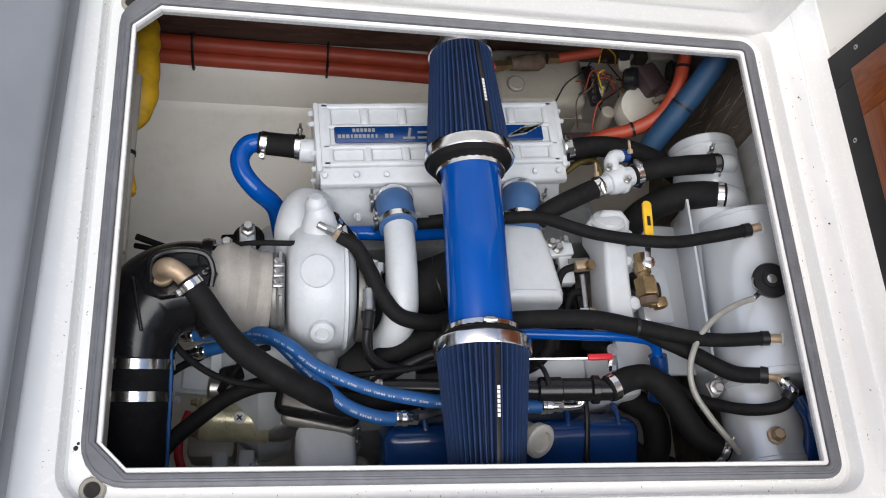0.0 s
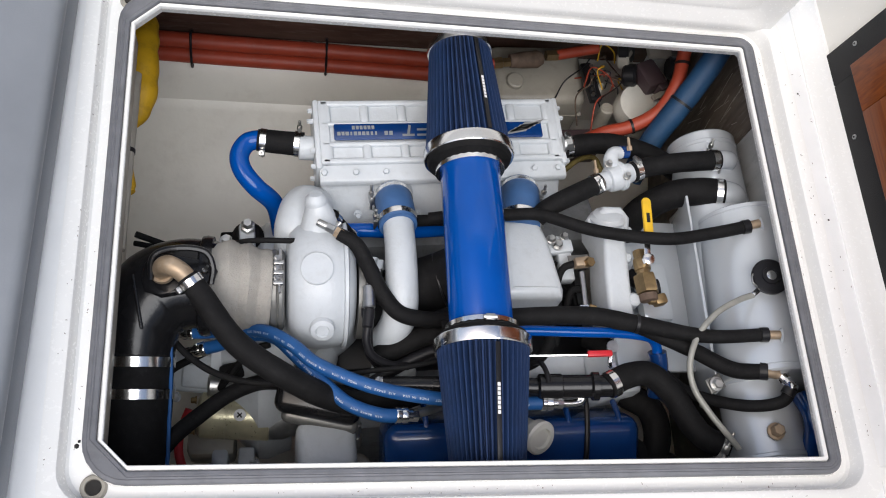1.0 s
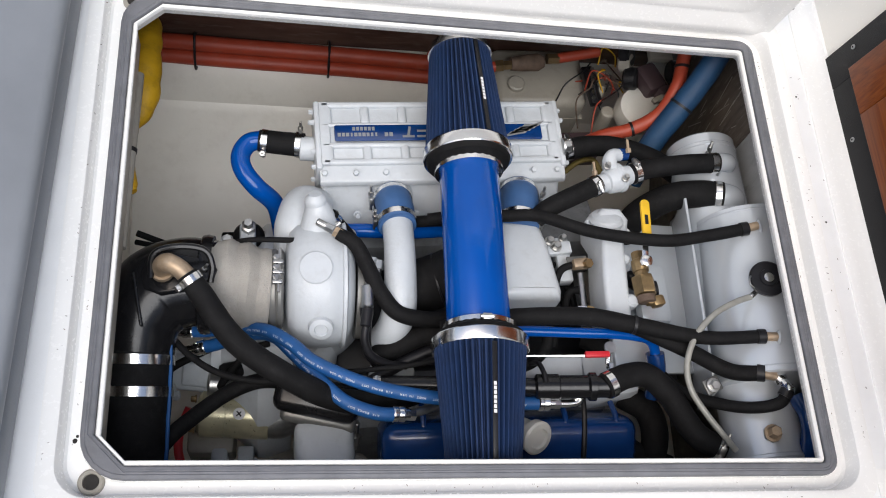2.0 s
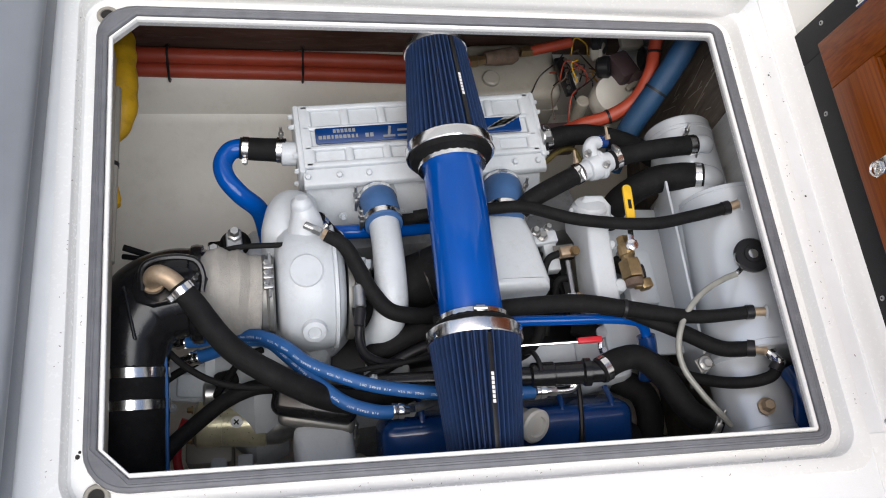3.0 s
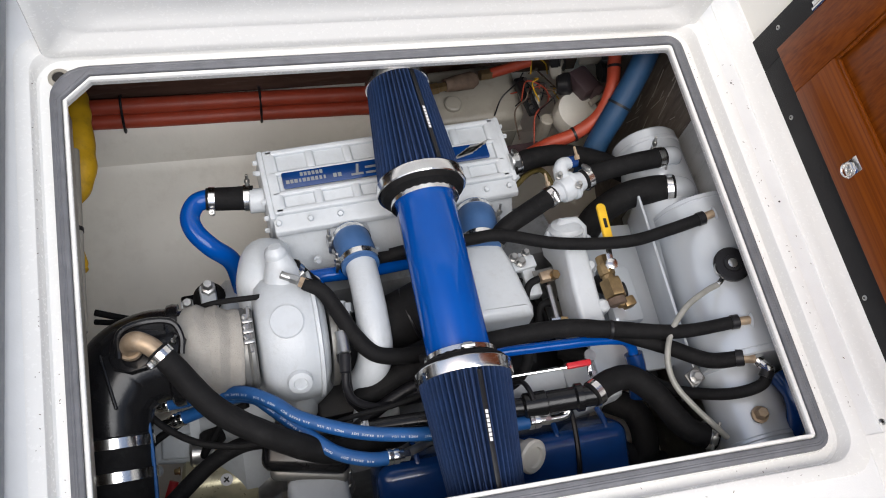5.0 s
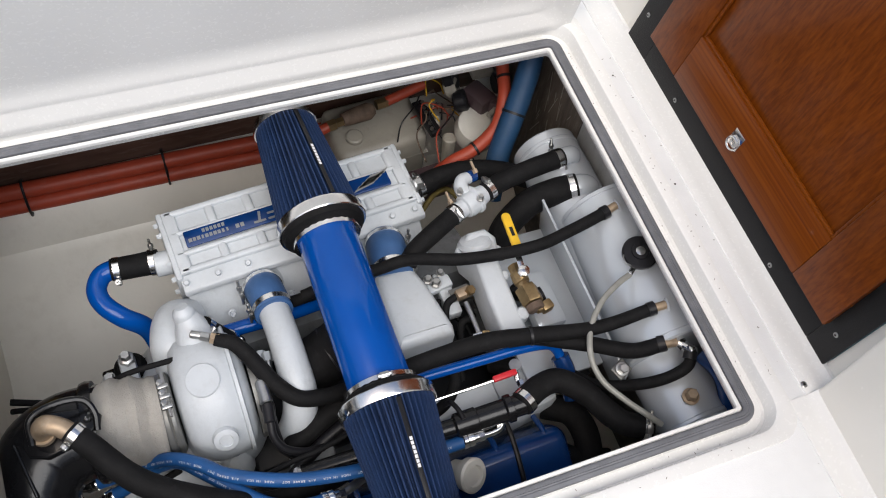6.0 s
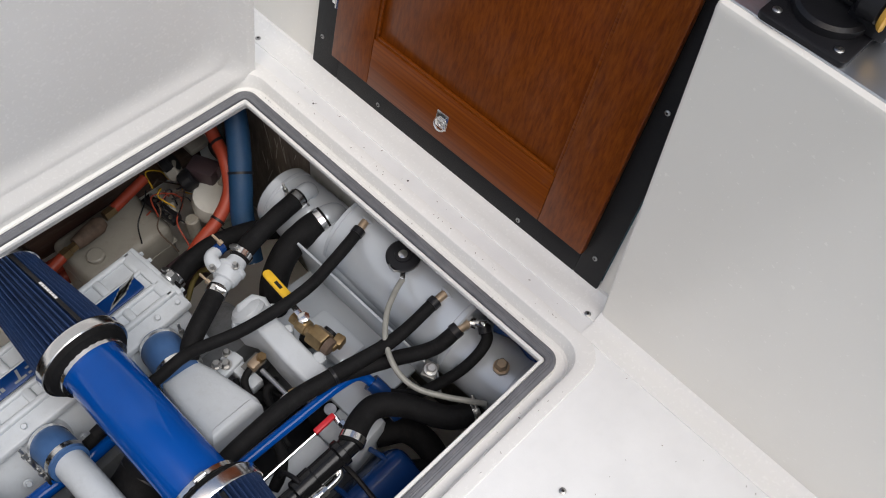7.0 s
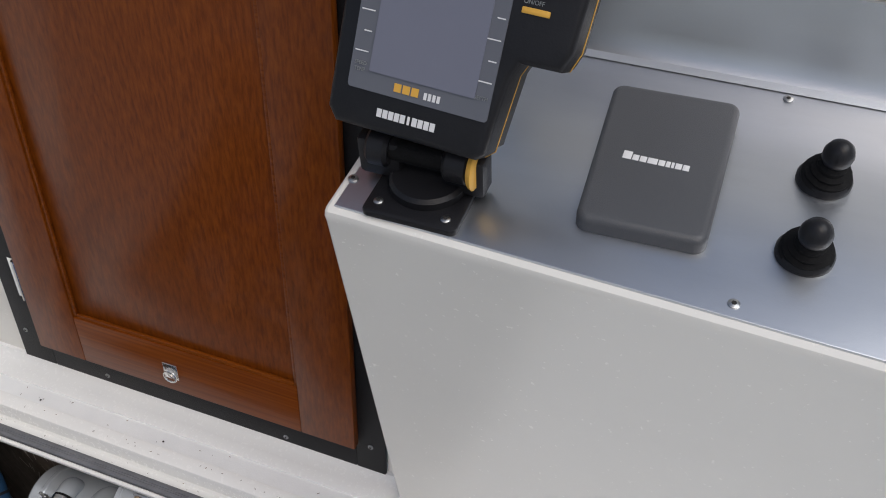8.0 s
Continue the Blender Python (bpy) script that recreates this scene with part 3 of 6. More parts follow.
# echo sounder on its swivel
snd = thing("fish_finder", (0.74, -0.54, PZ + 0.003), "black echo sounder with a grey screen on a swivel mount", "fish finder")
mt = part("mount_plate", prism(round_rect(-0.047, -0.054, 0.047, 0.054, 0.008), 0.007, pose(0.738, -0.540, PZ + 0.003), 0.002), M_PLA, snd, "black swivel base plate")
for x, y in ((0.709, -0.500), (0.706, -0.578), (0.775, -0.495), (0.77, -0.58)):
    screw_head(pose(x, y, PZ + 0.010), 0.0055, mt)
part("turntable", lathe([(0, 0.043), (0.010, 0.043), (0.014, 0.039)], (0.752, -0.541, PZ + 0.009), (0, 0, 1), 36), M_PLA, snd)
SM = pose(0.752, -0.538, 0.873) @ pose(0, 0, 0, 0, 0, -95) @ pose(0, 0, 0, 58, 0, 0)
bm = block((0.030, 0.05, 0.05), pose(0.76, -0.486, PZ + 0.035), 0.006)
block((0.030, 0.05, 0.05), pose(0.76, -0.582, PZ + 0.035), 0.006, bm)
block((0.022, 0.09, 0.02), pose(0.77, -0.54, PZ + 0.02), 0.005, bm)
part("bracket", bm, M_PLA, snd)
part("pivot_barrel", rod((0.756, -0.478, PZ + 0.046), (0.756, -0.590, PZ + 0.046), 0.013, 24), M_RUB, snd)
for ya, yb in ((-0.474, -0.500), (-0.562, -0.592)):
    part("hinge_cheek", rod((0.754, ya, PZ + 0.047), (0.754, yb, PZ + 0.047), 0.021, 24), M_PLA, snd)
part("knob", lathe([(0, 0.0205), (0.003, 0.0235), (0.006, 0.0245), (0.0075, 0.022), (0.0075, 0.008)], (0.752, -0.591, PZ + 0.048), (0, -1, 0), 24), M_GOLD, snd, "amber tightening knob")
# case: outline in its own plane, x right, y up, z out of the screen
CASE = [(-0.092, 0.0), (0.080, 0.0), (0.090, 0.008), (0.099, 0.088), (0.106, 0.102), (0.150, 0.103), (0.158, 0.122), (0.165, 0.250), (0.155, 0.262), (-0.098, 0.262), (-0.106, 0.252), (-0.104, 0.014)]
ct = SM @ pose(-0.0075, -0.006, 0) @ Matrix.Diagonal((0.935, 1, 1, 1))
cs = part("case", prism(CASE, 0.034, ct @ pose(0, 0, -0.012), 0.007, seg=3), M_PLA, snd)
part("back_shell", prism([(x * 0.97 + 0.0, y * 0.97 + 0.004) for x, y in CASE], 0.03, ct @ pose(0, 0, -0.042), 0), M_PLA, snd)
part("trim_line", prism([(x * 1.004, y * 1.004 - 0.0005) for x, y in CASE], 0.0022, ct @ pose(0, 0, -0.0142), 0), M_GOLD, snd, "thin amber line round the case")
M_SCRN = mat("grey_lcd_glass", (0.17, 0.175, 0.22), 0.16, vary=0.04, scale=4, bump=0.0, coat=0.3)
M_SCRB = mat("grey_screen_border", (0.13, 0.135, 0.155), 0.2, vary=0.04, bump=0.0)
part("screen_border", prism(round_rect(-0.082, 0.040, 0.086, 0.245, 0.004), 0.002, ct @ pose(0, 0, 0.0211), 0), M_SCRB, cs)
part("screen", prism(round_rect(-0.058, 0.060, 0.068, 0.240, 0.002), 0.0012, ct @ pose(0, 0, 0.0232), 0), M_SCRN, cs, "blank grey liquid-crystal screen")
for i in range(8):
    yy = 0.078 + i * 0.0205
    w = 0.016 if i % 2 == 0 else 0.009
    for xx in (0.083 - w / 2, -0.063 - w / 2):
        part("scale_mark", block((w, 0.0012, 0.0006), ct @ pose(xx, yy, 0.0236), 0), M_INK, cs)
for i in range(10):
    w = 0.0058 if i != 5 else 0.0028
    part("maker_mark", block((w, 0.0085, 0.0008), ct @ pose(-0.038 + i * 0.0072, 0.021, 0.0225), 0), M_INK, cs, "white printed maker's mark")
bm = bmesh.new()
for i in range(3):
    block((0.0085, 0.0085, 0.0006), ct @ pose(-0.021 + i * 0.0105, 0.0505, 0.0236), 0, bm)
part("model_mark", bm, M_GOLD, cs, "amber printed model mark")
bm = bmesh.new()
for i in range(4):
    block((0.0034, 0.007, 0.0006), ct @ pose(0.0125 + i * 0.0052, 0.0495, 0.0236), 0, bm)
part("model_mark", bm, M_INK, cs)
for u, v, w in ((0.112, 0.152, 0.030), (0.1055, 0.170, 0.012), (0.1205, 0.170, 0.012), (0.114, 0.189, 0.030), (0.115, 0.207, 0.030), (0.116, 0.226, 0.030)):
    part("button", block((w, 0.006, 0.003), ct @ pose(u, v, 0.0225), 0.001), M_GOLD, cs, "amber rubber key")


def words(text, size, m, material, parent):
    c = bpy.data.curves.new("lettering", "FONT")
    c.body, c.size, c.align_x, c.align_y, c.extrude = text, size, "CENTER", "CENTER", 0.0002
    o = new("lettering", c)
    dg = bpy.context.evaluated_depsgraph_get()
    me = bpy.data.meshes.new_from_object(o.evaluated_get(dg))
    bpy.data.objects.remove(o)
    b = bmesh.new()
    b.from_mesh(me)
    bmesh.ops.transform(b, matrix=m, verts=b.verts)
    return part("lettering", b, material, parent)


words("ON/OFF", 0.006, ct @ pose(0.108, 0.160, 0.0224), M_SILV, cs)
words("DEPTH", 0.0055, ct @ pose(0.074, 0.062, 0.0238), M_SILV, cs)
words("SPEED", 0.0055, ct @ pose(-0.070, 0.066, 0.0238), M_SILV, cs)
words("TEMP", 0.0055, ct @ pose(-0.070, 0.0595, 0.0238), M_SILV, cs)

# ---- dark flecks and hairs lying on the deck and in the gutter ----
random.seed(5)
bm = bmesh.new()
for i in range(230):
    if i < 190:
        k = random.random() * 4
        off = random.choice((0.026, 0.030, 0.034, 0.039, 0.06, 0.066))
        z = -0.0148 if off < 0.045 else 0.0225
        x, y = ((HX0 - off, random.uniform(-0.42, 0.42)) if k < 1.7 else (HX1 + off, random.uniform(-0.42, 0.42)) if k < 3 else (random.uniform(-0.5, 0.6), HY0 - off))
    else:
        x, y, z = random.uniform(0.05, 0.73), random.uniform(-0.95, -0.53), SOLE + 0.0008
        if i > 215:
            x, y = random.uniform(0.70, 0.728), random.uniform(-0.45, 0.45)
            z = SOLE + 0.0024
    block((random.uniform(0.0008, 0.004), random.uniform(0.0004, 0.001), 0.0006), pose(x, y, z, 0, 0, random.uniform(0, 180)), 0, bm)
solo("debris", bm, M_RUST, "dark flecks and hairs lying on the deck", "debris", kind="stuff")
for x, y, r in ((-0.603, -0.385, 0.0042), (-0.600, -0.378, 0.003), (0.703, 0.30, 0.0022), (0.706, 0.02, 0.0022)):
    solo("paint_chip", lathe([(0, r), (0.0006, r * 0.8)], (x, y, -0.0148 if x < 0 else SOLE + 0.0028), (0, 0, 1), 7), M_HOLE, "dark chip in the white gelcoat", "chip", "paint chips")

# ---- grey locker aft, cockpit sides, sea ----
lk = thing("aft_locker", (-0.95, 0, SOLE), "dark grey moulded locker standing on the deck", "locker")
part("body", block((0.5, 2.4, 0.08), (-0.925, -0.2, SOLE + 0.041), 0.03, seg=5), M_LOCK, lk)
part("lid", block((0.51, 2.42, 0.04), (-0.928, -0.2, SOLE + 0.1005), 0.016, seg=3), M_LOCK, lk)
bm = block((3.2, 0.08, 2.5), (-0.65, 1.32, SOLE - 0.50), 0.02)
solo("wall_port", bm, M_GEL, "white moulded cockpit side", "wall", kind="structure")
solo("wall_starboard", block((3.2, 0.08, 2.5), (-0.65, -2.05, SOLE - 0.50), 0.02), M_GEL, "white moulded cockpit side", "wall", kind="structure")
solo("wall_aft", block((0.08, 3.4, 2.5), (-2.24, -0.36, SOLE - 0.50), 0.02), M_GEL, "white moulded cockpit transom", "wall", kind="structure")
bm = bmesh.new()
bmesh.ops.create_grid(bm, x_segments=2, y_segments=2, size=3000)
bmesh.ops.translate(bm, verts=bm.verts, vec=(0, 0, -1.6))
solo("water", bm, mat("sea_water", (0.02, 0.05, 0.06), 0.12, vary=0.1, scale=0.2, fine=2, bump=0.4), "grey-green water around the boat", "water", kind="structure")


# ---- engine space under the sole ----
def slab(name, size, m, material, label, category="wall"):
    return solo(name, block(size, m, 0.004), material, label, category, kind="structure")


slab("bilge_floor", (1.7, 1.7, 0.04), (0.0, 0.1, -1.0), M_LINER, "cream painted bilge floor under the engine", "floor")
# forward bulkhead coloured dark, as the shade under the deck would leave it
slab("wall_bilge_forward", (0.04, 1.7, 0.95), (0.80, 0.1, -0.51), M_DARK, "weathered bulkhead in front of the engine, darkened for shade")
slab("wall_bilge_aft", (0.04, 1.7, 0.95), (-0.76, 0.1, -0.51), M_LINER, "cream painted bulkhead behind the engine")
slab("wall_bilge_starboard", (1.6, 0.04, 0.95), (0.0, -0.62, -0.51), M_LINER, "cream painted stringer beside the engine")
# added out of view: dark boards that keep the white sole from brightening the bilge
M_UNDER = mat("brown_bounce_blocker", (0.10, 0.075, 0.055), 0.7, vary=0.3, scale=8, fine=80, bump=0.4, dirt=(0.22, 0.19, 0.15), dirt_amount=0.4)
bm = block((1.60, 0.46, 0.014), (0.02, 0.685, -0.046), 0.003)
block((1.60, 0.18, 0.014), (0.02, -0.535, -0.046), 0.003, bm)
block((0.135, 0.892, 0.014), (-0.6875, 0.007, -0.046), 0.003, bm)
block((0.135, 0.892, 0.014), (0.7125, 0.007, -0.046), 0.003, bm)
solo("ceiling", bm, M_UNDER, "unseen brown boards added under the deck to cut bounced light", "ceiling", kind="structure")
# hull side: sloping cream liner with a ledge, brown board above
bm = bmesh.new()
sec = [(0.30, -0.985), (0.44, -0.955), (0.66, -0.86), (0.70, -0.80), (0.725, -0.785), (0.745, -0.72), (0.765, -0.69), (0.80, -0.665), (0.85, -0.65), (0.92, -0.65), (0.92, -0.985)]
ra = [bm.verts.new((-0.74, y, z)) for y, z in sec]
rb = [bm.verts.new((0.785, y, z + 0.0)) for y, z in sec]
for k in range(len(sec) - 1):
    bm.faces.new((ra[k], ra[k + 1], rb[k + 1], rb[k]))
bm.faces.new(ra)
bm.faces.new(rb[::-1])
solo("hull_side", bm, M_LINER, "cream painted hull side with a moulded ledge", "hull", kind="structure")
solo("trim", block((1.42, 0.03, 0.55), pose(-0.01, 0.865, -0.36, -4, 0, 0), 0.004), M_BROWN, "brown stained board along the hull side", "board", kind="structure")


# ---- engine ----
YAW = 4.0
eng = thing("engine", (0.08, 0.0, -0.95), "white painted marine diesel engine with dark blue valve cover", "engine")
# the block's dark colour stands in for shade under the upper castings
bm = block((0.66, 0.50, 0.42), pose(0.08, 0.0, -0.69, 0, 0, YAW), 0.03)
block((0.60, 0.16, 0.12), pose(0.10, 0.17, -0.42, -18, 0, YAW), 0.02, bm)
part("block", bm, M_ENG_SHADE, eng, "lower engine block, its white paint darkened for shade")
# black filler slab: paints the shade seen down between the engine's parts
part("valley", block((0.56, 0.20, 0.05), pose(0.08, -0.03, -0.455, 0, 0, YAW), 0.01), M_PLA, eng, "black slab painting the shade in the engine valley")
bm = block((0.515, 0.125, 0.13), pose(0.149, -0.325, -0.355, 24, 0, 2), 0.028, seg=4)
vcov = part("valve_cover", bm, M_DBLUE, eng, "dark blue enamelled valve cover")
for x in (-0.03, 0.09, 0.255, 0.36):
    part("rib", sweep([(x, -0.245, -0.305), (x + 0.002, -0.285, -0.286), (x + 0.004, -0.345, -0.305), (x + 0.005, -0.39, -0.335)], 0.006, 8, 4), M_DBLUE, vcov)
part("clip", sweep([(0.292, -0.245, -0.27), (0.293, -0.285, -0.276), (0.290, -0.35, -0.292), (0.288, -0.40, -0.33)], 0.0055, 8, 4), M_PLA, vcov, "black strap over the cover")
oc = part("oil_filler_cap", lathe([(0, 0.022), (0.03, 0.024), (0.034, 0.032), (0.050, 0.034), (0.054, 0.030), (0.055, 0.021), (0.049, 0.019), (0.049, 0.004)], (0.162, -0.305, -0.275), (0.45, -0.55, 0.7), 36), M_CAP, eng, "white plastic oil filler cap")
# aft lower castings by the flywheel housing
part("bell_housing", lathe([(-0.05, 0.25), (0.0, 0.27), (0.02, 0.27), (0.10, 0.20), (0.12, 0.20)], (-0.33, -0.02, -0.62), (-1, 0, 0), 48), M_ENG, eng)
bm = block((0.115, 0.10, 0.16), pose(-0.215, -0.325, -0.40, 0, 0, 4), 0.02, seg=3)
block((0.075, 0.012, 0.15), pose(-0.235, -0.385, -0.41), 0.004, bm)
part("aft_casting", bm, M_ENG, eng)
part("aft_cover", block((0.165, 0.075, 0.05), pose(-0.232, -0.245, -0.29, 12, 0, -12), 0.022, seg=4), M_BLK, eng, "gloss black pressed cover")
part("aft_cover_lip", block((0.150, 0.062, 0.030), pose(-0.226, -0.262, -0.328, 12, 0, -12), 0.014, seg=3), M_SKIRT, eng)
# white front casting by the water manifold
bm = prism([(-0.022, -0.118), (0.031, -0.118), (0.027, -0.03), (0.023, 0.045), (0.031, 0.07), (0.035, 0.10), (0.018, 0.124), (-0.022, 0.122), (-0.040, 0.10), (-0.040, 0.072), (-0.025, 0.048), (-0.026, -0.03)], 0.09, pose(0.352, 0.012, -0.26, 4, 2, -2), 0.012, seg=4)
wm = part("water_manifold", bm, M_ENG, eng)
for x, y, r in ((0.312, 0.098, 0.010), (0.389, 0.080, 0.010), (0.381, 0.020, 0.010), (0.384, -0.070, 0.014)):
    part("boss", lathe([(0, r), (0.02, r), (0.024, r * 0.7)], (x, y, -0.20), (0, 0, 1), 18), M_ENG, wm)
bm = lathe([(0, 0.034), (0.014, 0.036), (0.018, 0.041), (0.025, 0.041), (0.027, 0.037), (0.034, 0.037), (0.036, 0.034), (0.042, 0.031), (0.046, 0.018)], (0.349, 0.086, -0.202), (-0.06, 0.55, 0.8), 32)
part("thermostat_cap", bm, M_ENG, wm)
part("bracket", block((0.07, 0.028, 0.02), pose(0.253, 0.065, -0.245, 0, 0, 8), 0.004), M_ENG, eng)
part("bracket", block((0.03, 0.10, 0.03), pose(0.272, 0.045, -0.26, 0, 0, 3), 0.004), M_ENG, eng)
part("front_plate", block((0.20, 0.34, 0.012), pose(0.462, -0.02, -0.285, 0, 6, 2), 0.003), M_TANK, eng, "pale grey-blue pressed plate")
part("front_pad", block((0.075, 0.13, 0.03), pose(0.452, -0.03, -0.245, 0, 10, 2), 0.012), M_TANK, eng)
part("tank_bracket", block((0.006, 0.42, 0.14), pose(0.537, -0.05, -0.235, 0, -10, 0), 0.002), M_TANK, eng)
part("bracket_tab", block((0.036, 0.030, 0.006), pose(0.517, -0.247, -0.162, 10, 0, 25), 0.008, seg=3), M_SKIRT, eng)
for p, ax, r in (((0.253, 0.066, -0.232), (0, 0, 1), 0.009), ((0.515, -0.249, -0.155), (0, -0.2, 1), 0.010), ((0.236, 0.072, -0.22), (0, 0, 1), 0.008), ((0.272, 0.09, -0.243), (0, 0, 1), 0.007)):
    part("bolt", hexbolt(p, ax, r, 0.014), M_STL, eng)
part("lower_casting", block((0.12, 0.10, 0.10), pose(0.36, -0.19, -0.33, 0, 0, 8), 0.02), M_ENG, eng)
part("lower_casting", block((0.16, 0.05, 0.04), pose(0.215, -0.185, -0.275, 10, 0, 3), 0.01), M_ENG, eng)
part("fuel_block", block((0.09, 0.05, 0.05), pose(-0.085, -0.19, -0.34, 0, 0, -8), 0.008), M_ENG, eng)

# aftercooler: housing with a pocketed lid, badge, bolts and end flanges
ICM = pose(0.010, 0.318, -0.235, 0, 0, 4.2)
ic = thing("aftercooler", (0.011, 0.305, -0.37), "white painted aftercooler housing with a blue badge plate", "aftercooler")


def extrude_x(sec, x0, x1, m, bevel=0.006):
    bm = bmesh.new()
    a = [bm.verts.new((x0, y, z)) for y, z in sec]
    b = [bm.verts.new((x1, y, z)) for y, z in sec]
    n = len(sec)
    for k in range(n):
        bm.faces.new((a[k], a[(k + 1) % n], b[(k + 1) % n], b[k]))
    bm.faces.new(a[::-1])
    bm.faces.new(b)
    bmesh.ops.recalc_face_normals(bm, faces=bm.faces)
    if bevel:
        bmesh.ops.bevel(bm, geom=bm.edges[:], offset=bevel, segments=2, profile=0.5, affect="EDGES")
    bmesh.ops.transform(bm, matrix=m, verts=bm.verts)
    return bm


part("housing", extrude_x([(0.078, 0.0), (-0.078, 0.0), (-0.098, -0.008), (-0.100, -0.020), (-0.165, -0.085), (-0.160, -0.14), (0.07, -0.14)], -0.252, 0.266, ICM, 0.008), M_ENG, ic)
part("flange", extrude_x([(-0.066, 0.012), (-0.108, 0.006), (-0.112, -0.008), (-0.07, -0.004)], -0.256, 0.272, ICM, 0.003), M_ENG, ic)
bm = block((0.515, 0.152, 0.014), ICM @ pose(0.007, 0.002, 0.006), 0.004)
for v0, v1 in ((0.064, 0.078), (0.016, 0.026), (-0.034, -0.022), (-0.074, -0.060)):
    block((0.512, v1 - v0, 0.022), ICM @ pose(0.006, (v0 + v1) / 2, 0.010), 0.005, bm, 3)
for i in range(7):
    u = -0.235 + i * 0.0802
    for v in (0.045, -0.047):
        block((0.020, 0.046, 0.021), ICM @ pose(u, v, 0.010), 0.007, bm, 3)
for u in (-0.241, 0.255):
    block((0.022, 0.152, 0.022), ICM @ pose(u, 0.002, 0.010), 0.004, bm)
part("lid", bm, M_ENG, ic, "cast lid with ribs and pockets")
for u in (-0.2, -0.03, 0.215):
    for v in (0.046, -0.047):
        part("lid_pad", block((0.045, 0.026, 0.012), ICM @ pose(u, v, 0.004), 0.006), M_ENG, ic)
bdg = part("badge", prism(round_rect(-0.222, -0.021, 0.228, 0.017, 0.004), 0.003, ICM @ pose(0.0, 0.0, 0.0212), 0.0008), M_DBLUE, ic, "blue enamelled badge plate with silver marks")
# maker's marks as plain strokes, upside down from the hatch's far side
for i, w in enumerate((0.007, 0.006, 0.007, 0.004, 0.007, 0.006, 0.007, 0.006, 0.005, 0.004)):
    part("silver_mark", block((w, 0.0085, 0.0006), ICM @ pose(-0.212 + i * 0.0086, -0.0065, 0.0246), 0), M_SILV, bdg)
for i in range(2):
    part("silver_mark", block((0.0075, 0.0095, 0.0006), ICM @ pose(-0.113 + i * 0.010, -0.0065, 0.0246), 0), M_SILV, bdg)
for i in range(6):
    part("silver_mark", block((0.006, 0.0085, 0.0006), ICM @ pose(-0.181 + i * 0.0082, 0.0075, 0.0246), 0), M_SILV, bdg)
for w, h, u, v, a in ((0.0055, 0.022, -0.064, 0.001, -12), (0.026, 0.005, -0.066, -0.012, 0), (0.026, 0.005, -0.035, -0.012, 0), (0.024, 0.005, -0.035, 0.001, 0)):
    part("silver_mark", block((w, h, 0.0006), ICM @ pose(u, v, 0.0246, 0, 0, a), 0), M_SILV, bdg)
for i in range(4):
    part("silver_mark", prism([(0, 0), (0.05, 0.004), (0.062, 0.014), (0.040, 0.010), (0.018, 0.011), (0.010, 0.006)], 0.0006, ICM @ pose(0.142 + i * 0.011, -0.016 + i * 0.006, 0.0243, 0, 0, 6), 0), M_SILV, bdg)
for u in (-0.247, -0.182, -0.12, 0.116, 0.20, 0.252):
    part("bolt", hexbolt(ICM @ Vector((u, -0.090, 0.008)), ICM.to_3x3() @ Vector((0, -0.3, 1)), 0.0065, 0.011), M_ENG, ic)
for u, w in ((-0.243, -0.135), (-0.18, -0.160), (0.25, -0.140), (-0.055, -0.163), (0.10, -0.163)):
    part("bolt", hexbolt(ICM @ Vector((u, w, -0.062 + 0.4 * (-0.135 - w) * 2)), ICM.to_3x3() @ Vector((0, -0.75, 0.66)), 0.0065, 0.012), M_ENG, ic)
for u, ax in ((-0.256, -1), (0.270, 1)):
    fl = part("end_flange", block((0.014, 0.165, 0.10), ICM @ pose(u, 0.0, -0.032), 0.006), M_ENG, ic)
    for v, w in ((0.065, 0.005), (0.035, 0.012), (-0.035, 0.012), (-0.068, 0.005), (0.07, -0.045), (-0.07, -0.045)):
        part("bolt", hexbolt(ICM @ Vector((u + ax * 0.006, v, w - 0.006)), ICM.to_3x3() @ Vector((ax, 0, 0)), 0.0055, 0.010), M_ENG, fl)
part("spigot", lathe([(0, 0.026), (0.03, 0.026), (0.032, 0.022)], (-0.250, 0.288, -0.262), (-1, 0.02, 0), 24), M_ENG, ic)
part("plug", hexbolt((0.283, 0.298, -0.215), (1, 0.08, 0.1), 0.014, 0.022), M_STL, ic, "steel drain plug")
for x, y0_, r in ((-0.088, 0.182, 0.042), (0.183, 0.2, 0.046)):
    part("port_neck", lathe([(0, r + 0.01), (0.02, r), (0.035, r - 0.004)], (x, y0_ + 0.01, -0.285), (0.03, -0.72, 0.5), 30), M_ENG, ic)

# silicone couplers and charge pipes
cp = hose("coupler", [(-0.088, 0.172, -0.248), (-0.085, 0.135, -0.222), (-0.082, 0.088, -0.208)], 0.0385, M_SIL, "blue silicone coupler with two steel clamps", "hose coupler", ((0, 1, 180, True), (2, 1, 0, True)), 0.0, "charge air couplers", 28)
hose("coupler", [(0.185, 0.196, -0.248), (0.177, 0.155, -0.222), (0.169, 0.098, -0.208)], 0.042, M_SIL, "blue silicone coupler with two steel clamps", "hose coupler", ((0, 1, 0, True), (2, 1, 180, True)), 0.0, "charge air couplers", 28)
chp = thing("charge_pipe", (-0.1, -0.12, -0.33), "white painted charge air elbow pipe", "pipe")
part("pipe", sweep([(-0.082, 0.10, -0.212), (-0.080, 0.04, -0.200), (-0.079, -0.03, -0.200), (-0.080, -0.085, -0.222), (-0.092, -0.116, -0.262), (-0.115, -0.125, -0.33)], [0.031, 0.031, 0.032, 0.034, 0.033, 0.03], 26), M_ENG, chp)
